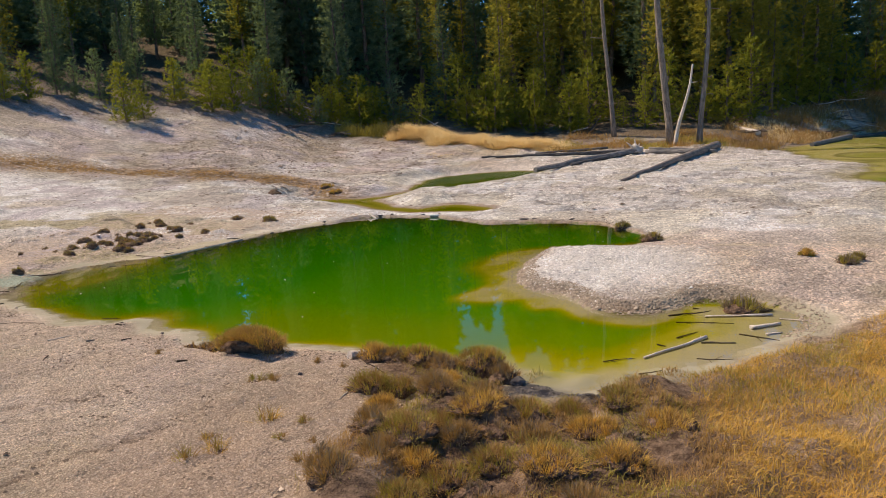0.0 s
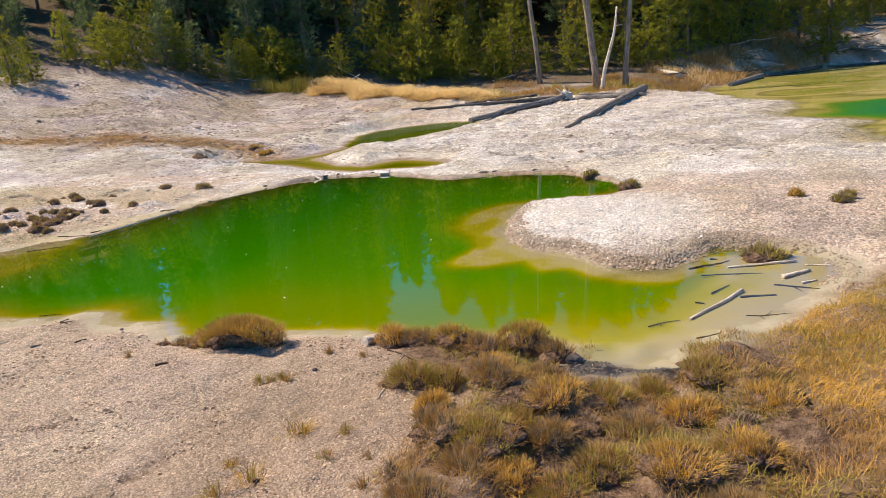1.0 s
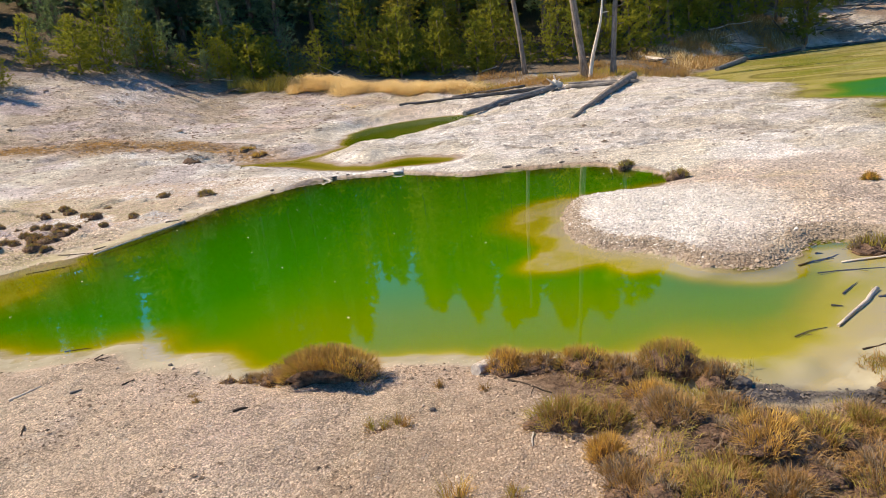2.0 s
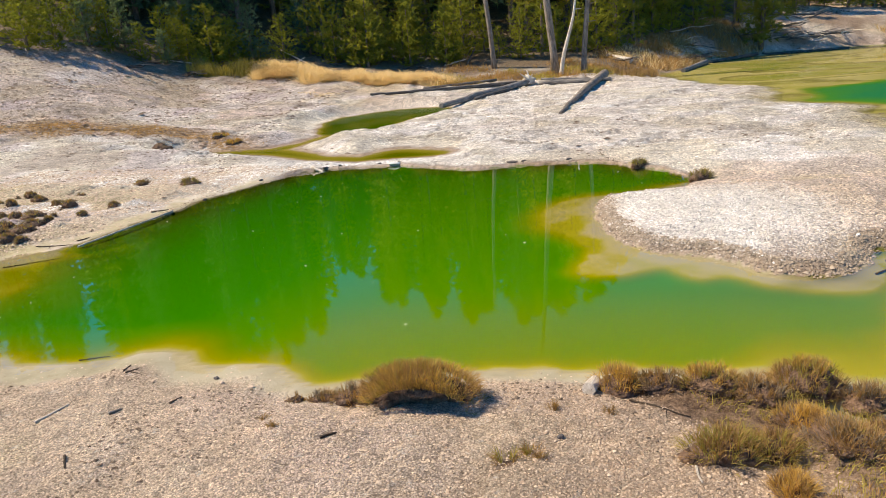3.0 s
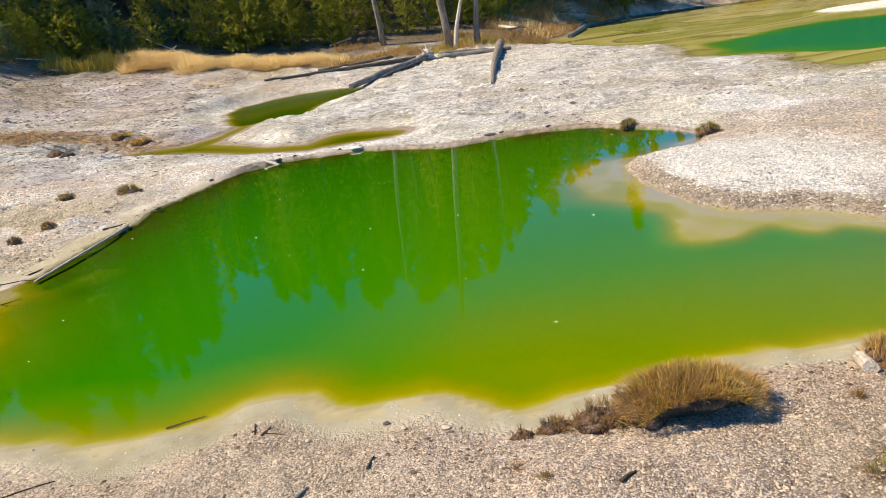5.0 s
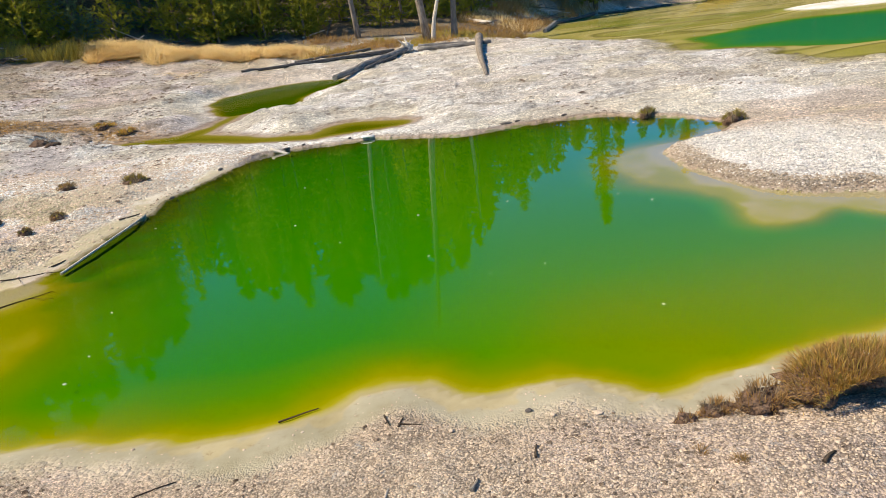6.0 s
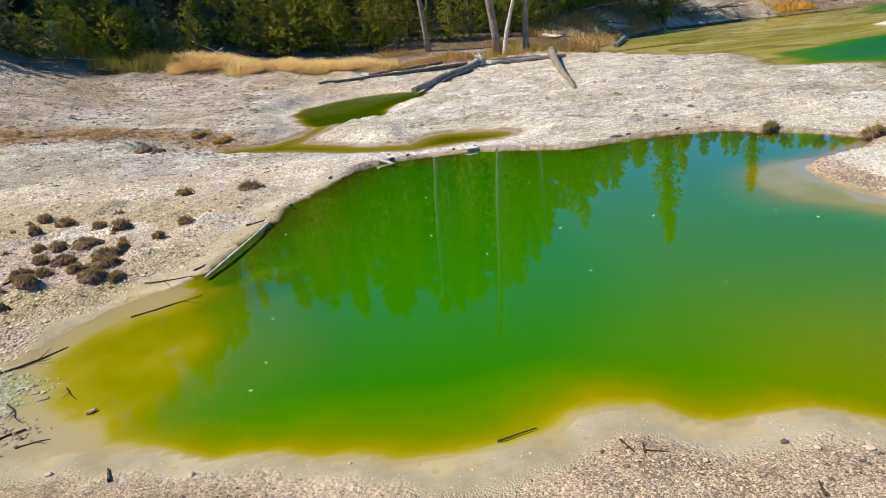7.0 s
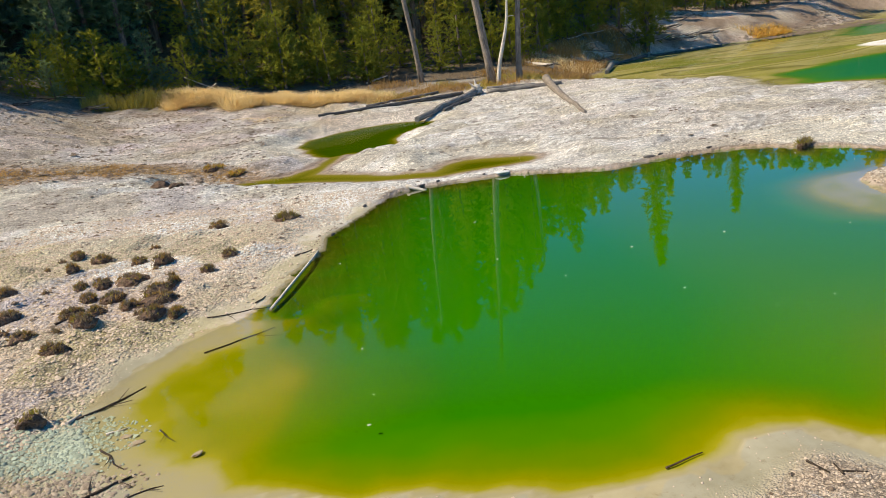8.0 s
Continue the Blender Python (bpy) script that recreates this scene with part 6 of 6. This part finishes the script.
# ---- loose pebbles ----
def pebbles(name, label, keep, box, count, size, seed, material, flat=1.0, long=1.0):
    local = np.random.default_rng(seed)
    x, y = local.uniform(box[0], box[2], count), local.uniform(box[1], box[3], count)
    ok = local.uniform(size=count) < keep(x, y)
    x, y = x[ok], y[ok]
    n = len(x)
    r = np.exp(local.normal(math.log(size), 0.33, n)).clip(0.003, max(0.03, 2.5 * size))
    turn = local.uniform(0, 6.28, n)
    shape = local.uniform(0.65, 1.3, (n, 5))
    unit = np.array([[1, 0, -0.3], [0, 1, -0.3], [-1, 0, -0.3], [0, -1, -0.3], [0, 0, 0.6]], float)
    v = unit[None] * shape[:, :, None] * r[:, None, None]
    v[:, :4, 2] += (local.uniform(-0.1, 0.35, (n, 4)) * r[:, None])
    v[..., 2] *= flat
    v[:, 4, :2] += (local.uniform(-0.35, 0.35, (n, 2)) * r[:, None])
    c, s = np.cos(turn)[:, None], np.sin(turn)[:, None]
    v = np.stack([v[..., 0] * c - v[..., 1] * s, v[..., 0] * s + v[..., 1] * c, v[..., 2]], -1)
    v[..., 0] *= long
    v += np.stack([x, y, heights(x, y) + 0.3 * r], -1)[:, None]
    f = np.array([[0, 1, 4], [1, 2, 4], [2, 3, 4], [3, 0, 4]])
    faces = (np.arange(n)[:, None, None] * 5 + f[None]).reshape(-1, 3)
    return tagged(new(name, mesh_from(name, v.reshape(-1, 3), faces, material)), label, "gravel", kind="stuff")


def dry_shore(x, y):
    _, m = land(x, y)
    return m["pebbly"] * (1 - np.clip(soil_zone(x, y), 0, 1)) * (m["bed"] <= 0) * (1 - m["mud"]) ** 2


pebbles("gravel", "pale sinter gravel on the near shore", lambda x, y: dry_shore(x, y) * (1 - 0.8 * umber_zone(x, y)), (-8.0, 2.7, 0.7, 5.8), 100000, 0.0046, 1, M_STONE)
pebbles("gravel", "warm brown gravel beside the grassy corner", lambda x, y: dry_shore(x, y) * umber_zone(x, y), (-2.4, 2.7, 0.7, 5.6), 34000, 0.0047, 16, M_BROWNSTONE)
pebbles("gravel", "white sinter gravel on the spit", lambda x, y: land(x, y)[1]["dry"] * spit_top(x, y), (-0.3, 6.6, 3.6, 10.4), 16000, 0.008, 2, M_SPITSTONE)
pebbles("gravel", "brown pebbles on the low bank of the spit", lambda x, y: land(x, y)[1]["rim"], (-0.4, 6.4, 3.4, 10.0), 40000, 0.010, 12, M_RIMSTONE)
pebbles("gravel", "pale sinter gravel on the left bank", lambda x, y: land(x, y)[1]["dry"], (-10.5, 7.0, -5.0, 13.5), 34000, 0.0105, 3, M_STONE)
pebbles("shore_grit", "scattered pebbles on wet mud", lambda x, y: (land(x, y)[1]["mud"] > 0.3) * (heights(x, y) > 0.0) * 0.35, (-8.0, 4.4, 1.0, 8.5), 22000, 0.005, 4, M_STONE)
M_MINT = stone_material("mint_crusted_stone", (0.22, 0.25, 0.19), (0.46, 0.53, 0.42))
M_CLOD = earth_material("brown_clods", (0.10, 0.07, 0.05), (0.34, 0.26, 0.19))
pebbles("gravel", "pale green crusted pebbles at the corner of the pool", lambda x, y: np.exp(-(((x + 7.55) / 0.42) ** 2 + ((y - 6.95) / 0.34) ** 2) ** 2), (-8.2, 6.4, -6.9, 7.5), 5000, 0.010, 14, M_MINT)
pebbles("gravel", "dark crumbly pebbles at the corner of the pool", lambda x, y: np.exp(-(((x + 7.45) / 0.5) ** 2 + ((y - 6.42) / 0.2) ** 2) ** 2), (-8.2, 6.0, -6.8, 6.8), 4000, 0.011, 15, M_RIMSTONE)
pebbles("clods", "brown crumbs in loose clusters on the near gravel", lambda x, y: np.maximum(smooth(0.56, 0.68, fractal(x, y, 1.6, 4, 93)), 0.8 * np.exp(-((chain(CRACK_A, x, y) / 0.09) ** 2))) * dry_shore(x, y), (-8.0, 2.6, 0.4, 5.6), 10000, 0.008, 13, M_CLOD, 0.9, 1.3)
pebbles("clods", "small brown clods scattered over the pale flat", lambda x, y: smooth(0.42, 0.6, fractal(x, y, 0.5, 3, 95)) * dry_shore(x, y), (-16, 12.5, 9, 31), 22000, 0.017, 5, M_CLOD, 0.8, 2.2)
pebbles("clods", "small brown clods along the orange grass", lambda x, y: rust_zone(x, y), (-20, 14, -6.4, 24), 3600, 0.03, 6, M_CLOD, 0.7, 1.6)
pebbles("clods", "small brown clods on the crumbly left bank", dry_shore, (-13, 7.5, -6.2, 16.5), 3600, 0.017, 7, M_CLOD, 0.8, 1.3)
pebbles("gravel", "brown pebbles along the far edge of the pool", lambda x, y: np.exp(-((outside(POOL, x, y) - 0.06) / 0.08) ** 2) * (heights(x, y) > 0.004) * smooth(0.4, 0.6, fractal(x, y, 2.0, 3, 97)), (-6.6, 8.0, 3.0, 14.2), 30000, 0.008, 8, M_CLOD, 0.9, 1.4)
pebbles("gravel", "dark wet pebbles on black mud", lambda x, y: wet_black(x, y) * (heights(x, y) > 0.0), (0.6, 4.3, 2.0, 5.0), 2600, 0.008, 9, M_DARKSTONE, 0.8)
pebbles("debris", "brown clods and chips on the slope beyond the spring", lambda x, y: smooth(0.4, 0.6, fractal(x, y, 0.3, 3, 96)) * smooth(-0.4, 0.8, y - 45.5 + 0.35 * np.maximum(13 - x, 0)), (6, 41, 40, 64), 14000, 0.05, 10, M_CLOD, 0.8, 2.4)
pebbles("clods", "small brown clods on the grey slope before the wood", lambda x, y: smooth(0.38, 0.6, fractal(x, y, 0.4, 3, 94)), (-30, 17, -8, 33), 7000, 0.03, 11, M_CLOD, 0.8, 1.8)


def floating_flecks(count, seed):
    """Thin pale flecks of crust afloat on the still water."""
    local = np.random.default_rng(seed)
    x, y = local.uniform(-6.0, 1.4, count), local.uniform(5.6, 12.0, count)
    ok = outside(POOL, x, y) < -0.35
    x, y = x[ok], y[ok]
    ang = np.arange(6) * np.pi / 3
    r = local.uniform(0.006, 0.018, len(x))[:, None] * local.uniform(0.6, 1.2, (len(x), 6))
    v = np.stack([x[:, None] + np.cos(ang) * r, y[:, None] + np.sin(ang) * r * 0.7, np.full(r.shape, 0.004)], -1)
    top = np.column_stack([x, y, np.full(len(x), 0.008)])
    k = np.arange(len(x))[:, None] * 7
    i = np.arange(6)
    faces = np.stack([k + i, k + (i + 1) % 6, np.broadcast_to(k + 6, (len(x), 6))], -1).reshape(-1, 3)
    verts = np.concatenate([v, top[:, None]], 1).reshape(-1, 3)
    return tagged(new("floating_fleck", mesh_from("floating_fleck", verts, faces, M_WHITESTONE)), "tiny pale flecks of crust floating on the pool", "flecks", kind="stuff")


floating_flecks(30, 5)
